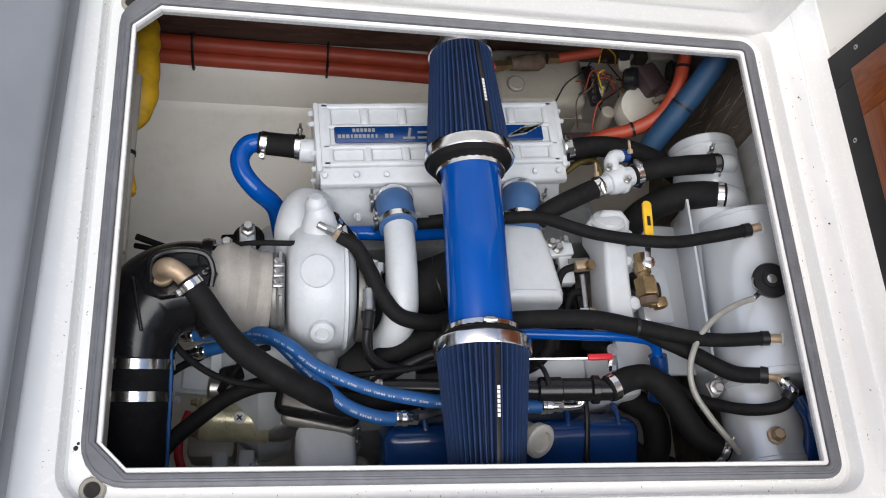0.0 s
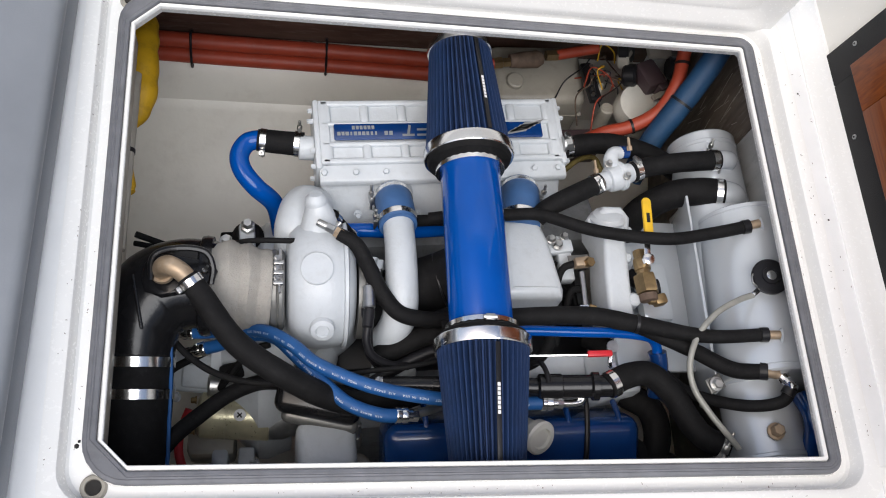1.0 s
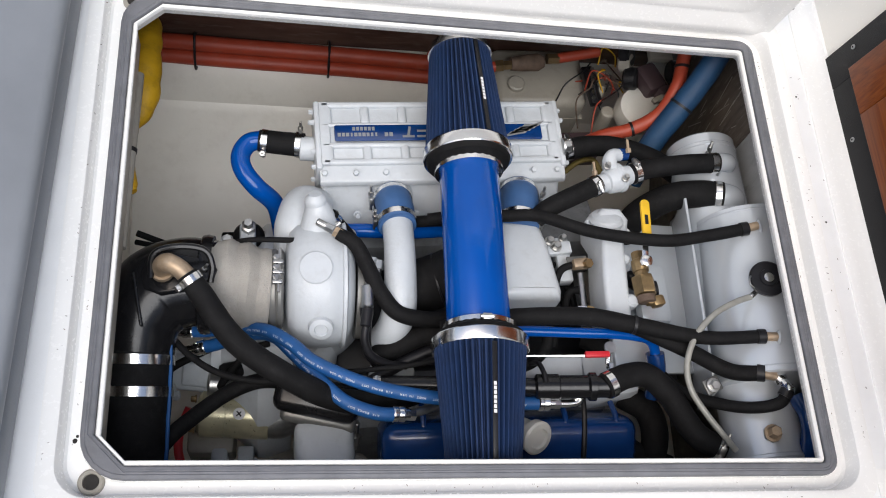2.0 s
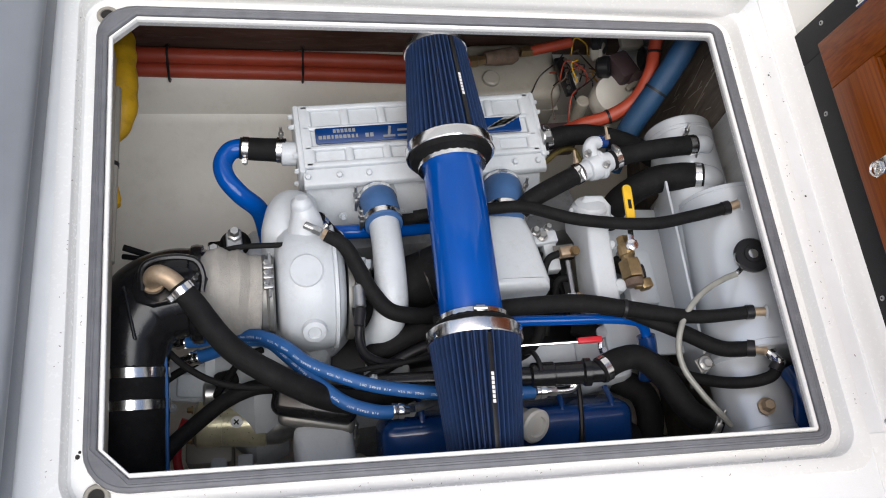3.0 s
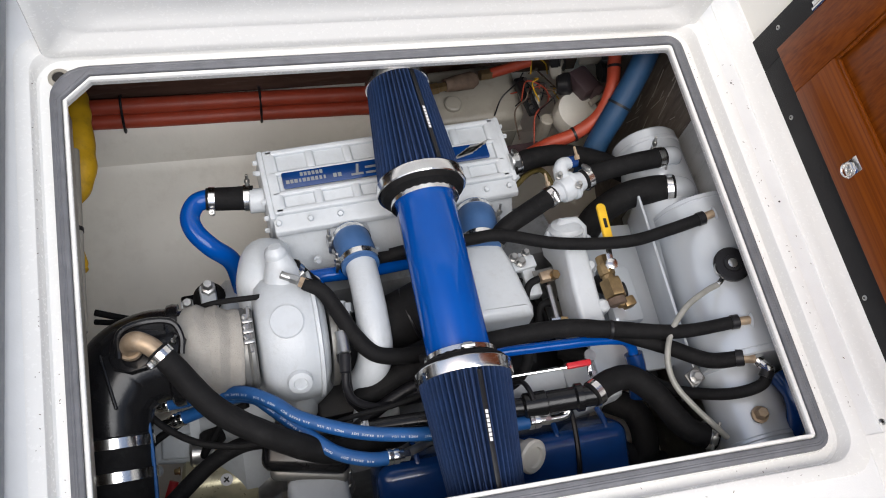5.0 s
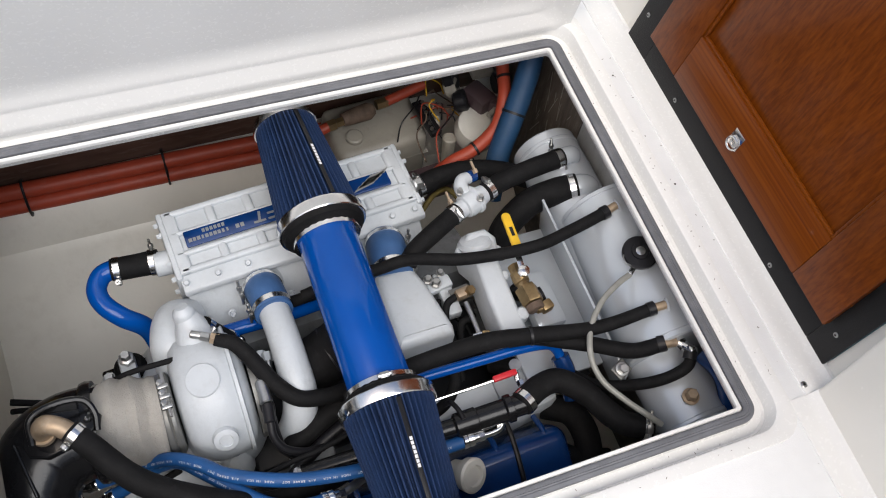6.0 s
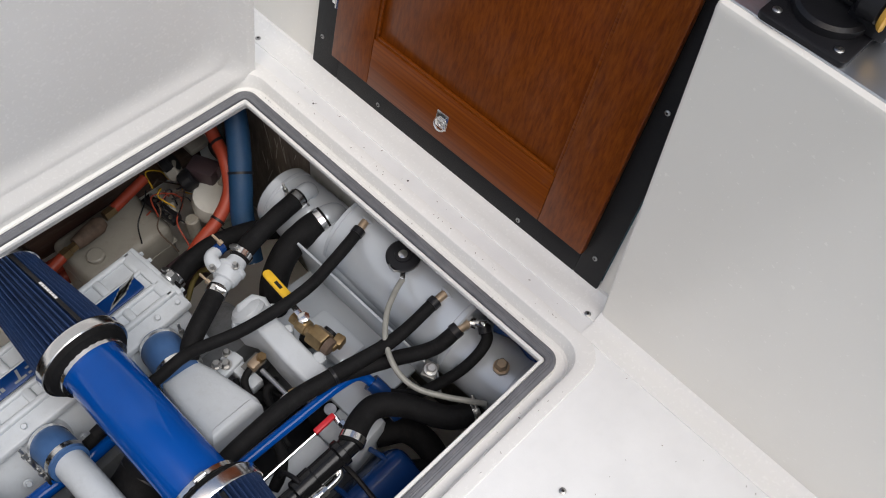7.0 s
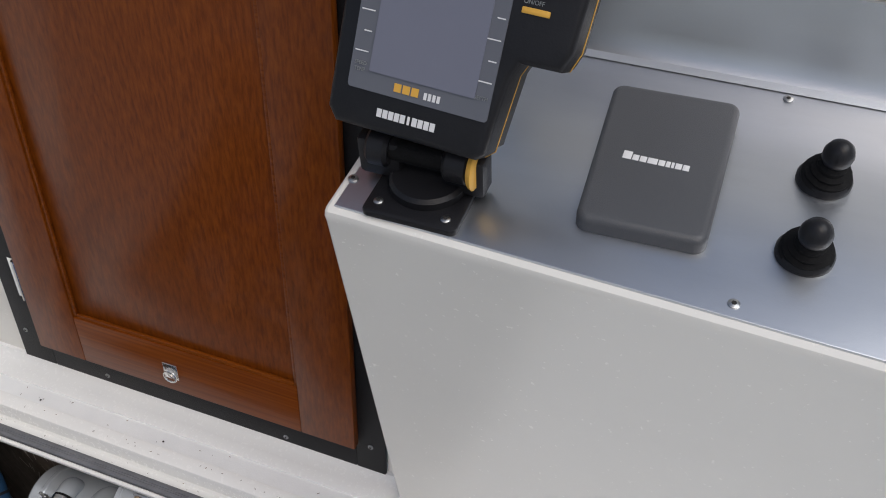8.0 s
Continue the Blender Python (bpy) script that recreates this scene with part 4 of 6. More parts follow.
bx = thing("intake_box", (0.17, 0.0, -0.3), "white cast intake box under the blue tube", "intake")
part("box", prism([(-0.040, 0.098), (0.042, 0.098), (0.056, 0.045), (0.070, -0.06), (0.066, -0.078), (-0.052, -0.078), (-0.056, -0.06), (-0.048, 0.04)], 0.095, pose(0.170, 0.004, -0.285, -5, 3, 2), 0.02, seg=4), M_ENG, bx)
part("lip", block((0.125, 0.012, 0.05), pose(0.182, -0.082, -0.255, 0, 0, 2), 0.005), M_ENG, bx)

# turbocharger with its water-cooled shell
tb = thing("turbocharger", (-0.228, -0.02, -0.38), "white painted water-cooled turbocharger housing", "turbocharger")
part("turbine_shell", lathe([(-0.069, 0.055), (-0.067, 0.082), (-0.060, 0.105), (-0.045, 0.119), (-0.02, 0.126), (0.012, 0.127), (0.038, 0.121), (0.055, 0.108), (0.064, 0.088), (0.067, 0.06)], (-0.233, -0.020, -0.262), (1, 0.03, 0), 56), M_ENG, tb)
part("neck", sweep([(-0.236, 0.04, -0.20), (-0.240, 0.082, -0.172), (-0.246, 0.108, -0.148)], [0.045, 0.033, 0.02], 24), M_ENG, tb)
part("neck_cap", lathe([(0, 0.021), (0.012, 0.022), (0.02, 0.02), (0.028, 0.012)], (-0.246, 0.100, -0.156), (-0.1, 0.5, 0.8), 20), M_ENG, tb)
part("joint_ring", lathe([(-0.004, 0.1225), (-0.002, 0.1265), (0.004, 0.1265), (0.006, 0.1225)], (-0.190, -0.019, -0.262), (1, 0.03, 0), 56), M_ENG, tb)
part("top_disc", lathe([(0, 0.0315), (0.004, 0.0315), (0.0055, 0.0295)], (-0.244, -0.036, -0.1405), (-0.06, -0.12, 1), 40), M_ENG, tb)
part("lower_boss", lathe([(0, 0.024), (0.008, 0.022), (0.011, 0.013), (0.008, 0.011)], (-0.231, -0.133, -0.198), (0, -0.8, 0.65), 28), M_ENG, tb)
part("manifold_lobe", sweep([(-0.285, 0.03, -0.26), (-0.282, 0.09, -0.235), (-0.27, 0.145, -0.25), (-0.24, 0.17, -0.29)], [0.04, 0.045, 0.042, 0.036], 24), M_ENG, tb)
part("lower_body", lathe([(0, 0.075), (0.06, 0.085), (0.12, 0.075)], (-0.225, -0.05, -0.43), (0, 0, 1), 36), M_ENG, tb)
vb = part("v_band", lathe([(-0.016, 0.072), (-0.012, 0.0775), (-0.003, 0.0785), (0.0, 0.076), (0.003, 0.0785), (0.009, 0.0775), (0.013, 0.072)], (-0.316, -0.045, -0.232), (1, 0.02, 0), 40), M_SKIRT, tb, "steel band with two bolts")
for y in (-0.012, -0.032, -0.052):
    part("band_bolt", lathe([(0, 0.0062), (0.006, 0.0062), (0.0062, 0.0045), (0.011, 0.004)], (-0.319, y, -0.153), (0.3, -0.2, 1), 6), M_STL, vb)
    part("band_lug", block((0.020, 0.009, 0.010), pose(-0.314, y - 0.009, -0.153, 0, 0, 4), 0.003), M_STL, vb)
part("band_rod", rod((-0.311, -0.080, -0.156), (-0.312, 0.006, -0.150), 0.0032, 8), M_STL, vb)
part("compressor_plate", lathe([(0, 0.095), (0.012, 0.095), (0.016, 0.085), (0.03, 0.06)], (-0.163, -0.03, -0.27), (1, 0, 0), 40), M_SKIRT, tb)
part("drain_neck", rod((-0.22, -0.10, -0.34), (-0.22, -0.13, -0.42), 0.03, 18), M_ENG, tb)
# oil feed fittings on the turbo
nf = thing("oil_feed_fitting", (-0.222, 0.042, -0.14), "dull steel oil feed union on the turbo", "fitting")
part("nut", lathe([(0, 0.009), (0.016, 0.009)], (-0.228, 0.045, -0.128), (0.9, -0.45, -0.1), 6), M_STL, nf)
part("nut", lathe([(0, 0.011), (0.016, 0.011), (0.018, 0.009)], (-0.212, 0.037, -0.130), (0.9, -0.45, -0.1), 6), M_BRZ, nf)
part("stub", rod((-0.245, 0.053, -0.126), (-0.222, 0.042, -0.128), 0.0075, 12), M_STL, nf)

# lagged exhaust outlet and wet elbow
lag = thing("lagged_exhaust_pipe", (-0.38, -0.045, -0.3), "exhaust pipe lagged in grey woven tape", "exhaust pipe")
bm = sweep([(-0.331, -0.046, -0.226), (-0.355, -0.046, -0.224), (-0.385, -0.045, -0.220), (-0.42, -0.043, -0.222), (-0.455, -0.040, -0.232)], [0.074, 0.080, 0.084, 0.088, 0.082], 40, 10, 0.05)
for v in bm.verts:
    a = v.co.x * 150 + noise.noise(v.co * 14) * 2.2
    d = (v.co - Vector((v.co.x, -0.045, -0.222)))
    v.co += d * 0.034 * (math.sin(a) ** 3)
part("lagging", bm, M_WRAP, lag)
ex = thing("wet_exhaust_elbow", (-0.56, -0.1, -0.4), "gloss black wet exhaust elbow with a water inlet", "exhaust elbow")
part("elbow", sweep([(-0.43, -0.040, -0.226), (-0.485, -0.040, -0.222), (-0.535, -0.058, -0.228), (-0.566, -0.105, -0.24), (-0.572, -0.165, -0.262), (-0.572, -0.20, -0.275)], [0.083, 0.086, 0.086, 0.080, 0.070, 0.066], 36), M_BLK, ex)
part("jacket_end", lathe([(0, 0.094), (0.01, 0.096), (0.02, 0.094), (0.024, 0.088)], (-0.436, -0.042, -0.225), (-1, 0, 0), 40), M_BLK, ex)
part("inlet_flange", prism([(-0.062, -0.018), (-0.050, -0.040), (-0.020, -0.046), (0.030, -0.030), (0.066, -0.006), (0.070, 0.014), (0.056, 0.030), (-0.020, 0.036), (-0.052, 0.030), (-0.062, 0.012)], 0.014, pose(-0.492, -0.052, -0.150, 0, -6, -8), 0.004, seg=3), M_BLK, ex)
part("flange_bolt", lathe([(0, 0.0055), (0.007, 0.0055), (0.0072, 0.003), (0.020, 0.003)], (-0.447, -0.052, -0.132), (0.5, 0.35, 1), 6), M_STL, ex)
part("weld_rib", block((0.006, 0.10, 0.02), pose(-0.560, -0.10, -0.158, 12, 0, 12), 0.003), M_BLK, ex)
part("inlet_boss", lathe([(0, 0.036), (0.012, 0.034), (0.016, 0.024)], (-0.510, -0.056, -0.150), (-0.25, 0.0, 1), 28), M_BLK, ex)
part("strap", sweep([(-0.535, -0.075, -0.115), (-0.53, -0.035, -0.10), (-0.49, -0.020, -0.098), (-0.445, -0.022, -0.105), (-0.43, -0.045, -0.12), (-0.432, -0.075, -0.13)], 0.006, 8), M_BLK, ex)
be = thing("water_inlet_elbow", (-0.513, -0.06, -0.13), "tarnished bronze elbow feeding the exhaust", "elbow")
part("elbow", sweep([(-0.516, -0.058, -0.135), (-0.514, -0.058, -0.098), (-0.500, -0.062, -0.075), (-0.478, -0.075, -0.074), (-0.460, -0.092, -0.085)], [0.0165, 0.0165, 0.017, 0.0165, 0.016], 22), M_BRZ, be)
part("collar", lathe([(0, 0.021), (0.01, 0.021)], (-0.516, -0.058, -0.125), (0, 0, 1), 20), M_BRZ, be)
hose("cooling_hose", [(-0.468, -0.082, -0.078), (-0.445, -0.110, -0.088), (-0.379, -0.192, -0.110), (-0.281, -0.250, -0.140), (-0.19, -0.272, -0.20), (-0.10, -0.255, -0.26), (-0.02, -0.22, -0.33)], [0.0195, 0.0208, 0.0218, 0.0225, 0.0225, 0.022, 0.0215], M_RUB,
     "thick black ribbed cooling water hose", "hose", ((0, 1, 180, False),), 0.04, sides=20)
exh = thing("exhaust_hose", (-0.575, -0.3, -0.36), "wide black exhaust hose with two steel bands", "hose")
part("tube", sweep([(-0.572, -0.15, -0.257), (-0.573, -0.22, -0.28), (-0.573, -0.32, -0.305), (-0.574, -0.44, -0.34), (-0.575, -0.56, -0.38)], 0.071, 36, 6, 0.02), M_RUB, exh)
part("blue_stripe", sweep([(-0.506, -0.16, -0.235), (-0.5045, -0.22, -0.258), (-0.504, -0.32, -0.283), (-0.504, -0.44, -0.318)], 0.004, 8), M_BHOSE, exh, "blue marker stripe")
for y, z in ((-0.180, -0.267), (-0.235, -0.285)):
    clamp((-0.5725, y, z), (0, -1, -0.27), 0.0722, exh, 0.018, 250)

# ---- air intake: tube with a cone filter at each end ----
air = thing("air_intake", (0.048, 0.02, -0.2), "gloss blue intake tube with two blue cone filters", "air intake")
AX = -0.100
A0, A1 = Vector((0.0475, 0.170, AX)), Vector((0.0510, -0.168, AX))
part("tube", lathe([(0, 0.0575), (0.002, 0.0585), (0.336, 0.0585), (0.338, 0.0575)], A0, A1 - A0, 56), M_BLUE, air)


def cone_filter(at, axis, flip):
    axis = Vector(axis).normalized()
    f = part("cone_filter", lathe([(0.012, 0.083), (0.018, 0.0835), (0.238, 0.064), (0.246, 0.062)], at, axis, 184, 46, 0.014), M_FILT, air, "pleated blue filter cloth on a cone")
    part("base_ring", lathe([(-0.006, 0.080), (-0.006, 0.0875), (-0.004, 0.0890), (0.015, 0.0885), (0.018, 0.0870), (0.018, 0.080)], at, axis, 64), M_CHR, f, "polished steel base ring")
    part("rubber_flange", lathe([(-0.030, 0.061), (-0.030, 0.066), (-0.022, 0.068), (-0.015, 0.080), (-0.006, 0.0835), (-0.002, 0.080)], at, axis, 56), M_RUB, f, "black rubber flange")
    part("end_cap", lathe([(0.238, 0.060), (0.240, 0.0665), (0.246, 0.0675), (0.258, 0.0650), (0.262, 0.060), (0.260, 0.052), (0.258, 0.02)], at, axis, 56), M_CHR, f, "polished steel end cap")
    clamp(at - axis * 0.026, axis, 0.0665, f, 0.013, 90 if flip else -90)
    # seam of the cloth with its printed mark
    m = axis_frame(at, axis)
    side = Vector((0.10 if flip else 0.36, 0, 1)).normalized()
    s0, s1 = at + axis * 0.022 + side * 0.0830, at + axis * 0.238 + side * 0.0640
    d = (s1 - s0).normalized()
    xw = d.cross(side).normalized()
    rot = Matrix((xw, d, xw.cross(d))).transposed().to_4x4()
    rot.translation = (s0 + s1) / 2
    part("seam", block((0.009, (s1 - s0).length, 0.003), rot, 0.001), M_PLA, f, "black seam strip")
    bm = bmesh.new()
    for i in range(7):
        block((0.0052, 0.0062, 0.0008), rot @ pose(0, -0.012 + (i - 3) * 0.0078, 0.0018), 0.0001, bm)
    part("maker_mark", bm, M_INK, f)


M_FILT = mat("blue_filter_cloth", (0.0035, 0.0223, 0.0828), 0.75, vary=0.15, scale=30, fine=700, bump=0.5)
cone_filter(Vector((0.0468, 0.190, AX)), (-0.03, 1, 0.02), False)
cone_filter(Vector((0.0515, -0.191, AX)), (-0.02, -1, 0.0), True)

# ---- coolant tanks across the front ----
hx = thing("heat_exchanger", (0.625, -0.04, -0.3), "long silver-white heat exchanger cylinder with end caps", "heat exchanger")
part("shell", lathe([(0, 0.072), (0.004, 0.075), (0.73, 0.075), (0.734, 0.072)], (0.612, 0.325, -0.235), (0.045, -1, 0), 56), M_TANK, hx)
for s in (0.022, 0.70):
    part("end_band", lathe([(0, 0.0752), (0.002, 0.0768), (0.008, 0.0768), (0.010, 0.0752)], (0.612 + 0.045 * s, 0.325 - s, -0.235), (0.045, -1, 0), 56), M_TANK, hx)
part("plug", hexbolt((0.621, -0.341, -0.158), (-0.1, 0, 1), 0.0125, 0.022), M_BRZ, hx, "bronze pencil anode plug")
part("plug_boss", lathe([(0, 0.017), (0.006, 0.017)], (0.621, -0.341, -0.161), (-0.1, 0, 1), 6), M_STL, hx)
part("outlet_elbow", sweep([(0.592, 0.236, -0.144), (0.612, 0.238, -0.144), (0.626, 0.241, -0.152), (0.632, 0.243, -0.175), (0.632, 0.243, -0.20)], 0.0195, 20), M_TANK, hx)
part("outlet_elbow", sweep([(0.600, 0.172, -0.172), (0.620, 0.169, -0.170), (0.636, 0.167, -0.178), (0.642, 0.166, -0.20), (0.642, 0.166, -0.23)], 0.0275, 22), M_TANK, hx)
tk = thing("expansion_tank", (0.655, -0.06, -0.26), "silver-white coolant expansion tank with black filler cap", "tank")
part("shell", lathe([(0, 0.070), (0.001, 0.102), (0.004, 0.107), (0.352, 0.107), (0.355, 0.103), (0.356, 0.07)], (0.664, 0.118, -0.197), (-0.012, -1, 0), 60), M_TANK, tk)
part("weld", lathe([(0.012, 0.107), (0.0135, 0.1082), (0.015, 0.107)], (0.664, 0.118, -0.197), (-0.012, -1, 0), 56), M_TANK, tk)
part("weld", lathe([(0.340, 0.107), (0.3415, 0.1082), (0.343, 0.107)], (0.664, 0.118, -0.197), (-0.012, -1, 0), 56), M_TANK, tk)
nk = part("filler_neck", lathe([(0, 0.021), (0.022, 0.021), (0.024, 0.028), (0.027, 0.028)], (0.6275, -0.059, -0.105), (-0.16, 0, 1), 30), M_CHR, tk, "steel filler neck")
cap = part("filler_cap", lathe([(0, 0.034), (0.003, 0.036), (0.009, 0.036), (0.012, 0.033), (0.0125, 0.018), (0.016, 0.017), (0.0165, 0.010), (0.013, 0.009), (0.013, 0.003)], (0.623, -0.059, -0.080), (-0.16, 0, 1), 40), M_PLA, tk, "black pressure cap")
part("spring_disc", lathe([(0, 0.0105), (0.003, 0.0095), (0.004, 0.004)], (0.621, -0.059, -0.0675), (-0.16, 0, 1), 20), M_CHR, cap)
part("overflow_spout", rod((0.612, -0.072, -0.090), (0.588, -0.091, -0.090), 0.006, 10), M_CHR, nk)
part("wire_loop", sweep([(0.596, -0.049, -0.078), (0.585, -0.058, -0.074), (0.584, -0.072, -0.074), (0.596, -0.080, -0.078)], 0.002, 8), M_STL, nk)
for p, q in (((0.634, 0.064, -0.090), (0.597, 0.058, -0.102)), ((0.630, -0.171, -0.091), (0.588, -0.168, -0.099))):
    ft = part("hose_tail", rod(p, q, 0.0085, 12), M_BRZ, tk, "bronze hose tail")
    part("weld_bead", lathe([(0, 0.015), (0.004, 0.011)], Vector(p) + Vector((0.004, 0, -0.004)), Vector(q) - Vector(p), 16), M_TANK, ft)
tf = thing("tee_fitting", (0.636, -0.25, -0.13), "zinc plated tee fitting on the heat exchanger", "fitting")
part("nut", lathe([(0, 0.013), (0.016, 0.013)], (0.630, -0.238, -0.120), (0.1, -0.6, 0.5), 6), M_CHR, tf)
part("body", rod((0.632, -0.235, -0.125), (0.642, -0.275, -0.10), 0.010, 12), M_CHR, tf)
part("nut", lathe([(0, 0.012), (0.014, 0.012)], (0.640, -0.262, -0.108), (-0.1, -0.8, 0.1), 6), M_CHR, tf)
part("branch", rod((0.632, -0.242, -0.115), (0.600, -0.236, -0.118), 0.010, 12), M_BRZ, tf)

# ---- hoses on the front half ----
H = "coolant hoses"
hose("coolant_hose", [(-0.02, 0.105, -0.205), (0.06, 0.108, -0.185), (0.13, 0.101, -0.168), (0.201, 0.097, -0.155), (0.307, 0.056, -0.135), (0.438, 0.034, -0.115), (0.53, 0.045, -0.108), (0.614, 0.060, -0.098)], 0.0125, M_RUB, "slim black coolant hose running to the tank", "hose", group=H, collars=((7, 6, 0),))
hose("coolant_hose", [(0.0, -0.13, -0.20), (0.07, -0.125, -0.17), (0.132, -0.12, -0.155), (0.272, -0.117, -0.15), (0.368, -0.136, -0.14), (0.493, -0.166, -0.118), (0.608, -0.169, -0.096)], [0.017, 0.017, 0.017, 0.018, 0.017, 0.0135, 0.0125], M_RUB, "foam covered black hose running to the tank", "hose", group=H, collars=((6, 5, 0), (4, 3, 0.02)))
hose("coolant_hose", [(0.33, -0.120, -0.17), (0.377, -0.131, -0.165), (0.43, -0.160, -0.155), (0.48, -0.186, -0.15), (0.55, -0.224, -0.145), (0.606, -0.235, -0.118)], 0.0155, M_RUB, "foam covered black hose to the tee fitting", "hose", group=H, collars=((5, 4, 0),))
hose("coolant_hose", [(0.640, -0.270, -0.108), (0.625, -0.292, -0.118), (0.585, -0.296, -0.14), (0.54, -0.280, -0.18), (0.48, -0.245, -0.22), (0.44, -0.18, -0.26)], 0.0115, M_RUB, "short black hose bending under the tank", "hose", group=H, collars=((0, 1, 0),))
hose("coolant_hose", [(0.20, 0.105, -0.185), (0.225, 0.122, -0.165), (0.265, 0.140, -0.152), (0.332, 0.174, -0.150)], 0.020, M_RUB, "black hose joining the white valve", "hose", ((3, 2, 60, False),), group=H, sides=20)
hose("coolant_hose", [(0.402, 0.200, -0.150), (0.445, 0.216, -0.150), (0.52, 0.228, -0.146), (0.600, 0.236, -0.144)], 0.021, M_RUB, "black hose from valve to heat exchanger", "hose", ((0, 1, 60, False), (3, 2, 200, True)), group=H, sides=20)
hose("coolant_hose", [(0.287, 0.300, -0.235), (0.35, 0.315, -0.235), (0.42, 0.318, -0.24), (0.50, 0.300, -0.25), (0.57, 0.26, -0.26)], 0.0235, M_RUB, "black hose behind the aftercooler", "hose", ((0, 1, 60, False),), group=H, sides=20)
hose("coolant_hose", [(0.405, 0.03, -0.40), (0.415, 0.10, -0.32), (0.440, 0.148, -0.25), (0.50, 0.176, -0.205), (0.56, 0.178, -0.182), (0.612, 0.170, -0.170)], 0.030, M_RUB, "wide black moulded elbow hose", "hose", ((5, 4, 200, True),), group=H, sides=24)
hose("raw_water_hose", [(0.303, -0.250, -0.172), (0.350, -0.228, -0.172), (0.395, -0.226, -0.178), (0.440, -0.262, -0.19), (0.475, -0.318, -0.20), (0.50, -0.345, -0.20), (0.540, -0.362, -0.20)], 0.024, M_RUB, "thick black raw water suction hose", "hose", ((0, 1, 250, False), (6, 5, 60, True)), sides=22)
hose("hose_stub", [(0.40, 0.00, -0.23), (0.43, -0.035, -0.205), (0.448, -0.035, -0.20)], 0.017, M_PLA, "short dark hose stub behind the valve", "hose")
hose("overflow_hose", [(0.590, -0.090, -0.092), (0.558, -0.101, -0.094), (0.513, -0.125, -0.10), (0.475, -0.165, -0.115), (0.457, -0.215, -0.13), (0.463, -0.262, -0.142), (0.492, -0.309, -0.15), (0.52, -0.345, -0.155), (0.545, -0.372, -0.165)], 0.0060, M_CLEAR, "milky clear plastic overflow hose", "hose", wobble=0.0)
hp = thing("heater_pipe", (0.25, -0.135, -0.22), "gloss blue painted water pipe", "pipe")
part("pipe", sweep([(0.09, -0.128, -0.205), (0.138, -0.131, -0.20), (0.26, -0.133, -0.20), (0.385, -0.137, -0.20), (0.43, -0.15, -0.215), (0.442, -0.20, -0.25)], 0.0105, 14), M_BLUE, hp)
sl = thing("blue_sleeve", (0.435, -0.19, -0.26), "dark blue rubber sleeve on the water pipe", "hose")
part("tube", sweep([(0.436, -0.165, -0.225), (0.443, -0.195, -0.245), (0.445, -0.24, -0.28)], 0.019, 16), M_DBLUE, sl)

# white valve with blue tapped branch
wv = thing("water_valve", (0.367, 0.187, -0.18), "white painted water valve between two hoses", "valve")
d = Vector((0.072, 0.028, 0.0)).normalized()
c = Vector((0.367, 0.187, -0.15))
part("body", lathe([(-0.038, 0.0195), (-0.022, 0.0195), (-0.020, 0.025), (-0.010, 0.0275), (0.004, 0.028), (0.008, 0.031), (0.014, 0.031), (0.016, 0.024), (0.036, 0.020)], c, d, 30), M_ENG, wv)
part("branch", sweep([c, c + Vector((-0.012, 0.028, 0.012)), c + Vector((-0.006, 0.046, 0.016)), c + Vector((0.012, 0.052, 0.012))], [0.018, 0.016, 0.0145, 0.013], 16), M_ENG, wv)
part("blue_tape", rod(c + Vector((0.008, 0.052, 0.012)), c + Vector((0.030, 0.056, 0.01)), 0.0138, 16), M_DBLUE, wv, "blue clamped end")
for k, q in ((0, (-0.026, 0.012, 0.03)), (1, (0.012, -0.012, 0.026))):
    part("bolt", hexbolt(c + Vector(q), (0, 0, 1), 0.006, 0.014), M_STL, wv)
for p in ((0.325, 0.195, -0.15), (0.392, 0.235, -0.12)):
    part("clamp_screw", lathe([(0, 0.006), (0.009, 0.006), (0.0095, 0.0032), (0.026, 0.003), (0.028, 0.002)], p, (-0.15, 0.9, 0.4), 6), M_BRZ, wv)

# brass ball valve with a yellow lever
bv = thing("ball_valve", (0.408, -0.04, -0.22), "brass ball valve with a yellow lever handle", "valve")
part("body", lathe([(0, 0.0135), (0.016, 0.0135), (0.018, 0.0165), (0.030, 0.0175), (0.042, 0.0165), (0.044, 0.014), (0.054, 0.014)], (0.403, 0.030, -0.170), (0.06, -1, 0.03), 10), M_BRS, bv)
part("union_nut", lathe([(0, 0.0215), (0.003, 0.0235), (0.036, 0.0235), (0.039, 0.0215)], (0.406, -0.024, -0.168), (0.06, -1, 0.05), 6), M_BRS, bv)
part("collar", lathe([(0, 0.018), (0.014, 0.018), (0.016, 0.015)], (0.4085, -0.063, -0.167), (0.1, -1, -0.1), 20), M_RUST, bv, "dark tarnished collar")
part("elbow", block((0.026, 0.022, 0.024), pose(0.433, -0.074, -0.172, 0, 0, 14), 0.005), M_BRS, bv)
part("elbow_neck", rod((0.410, -0.074, -0.172), (0.425, -0.074, -0.172), 0.010, 12), M_BRS, bv)
part("stem", lathe([(0, 0.008), (0.025, 0.008), (0.027, 0.013), (0.034, 0.012), (0.036, 0.006)], (0.406, 0.001, -0.165), (0, -0.1, 1), 8), M_CHR, bv)
lv = part("lever", block((0.013, 0.060, 0.003), pose(0.4075, 0.028, -0.136, 4, 0, -5), 0.001), M_CHR, bv, "steel lever arm")
part("grip", prism(round_rect(-0.0095, -0.044, 0.0095, 0.044, 0.009), 0.006, pose(0.4165, 0.092, -0.138, -5, 0, -5), 0.002), M_YEL, lv, "yellow vinyl grip")
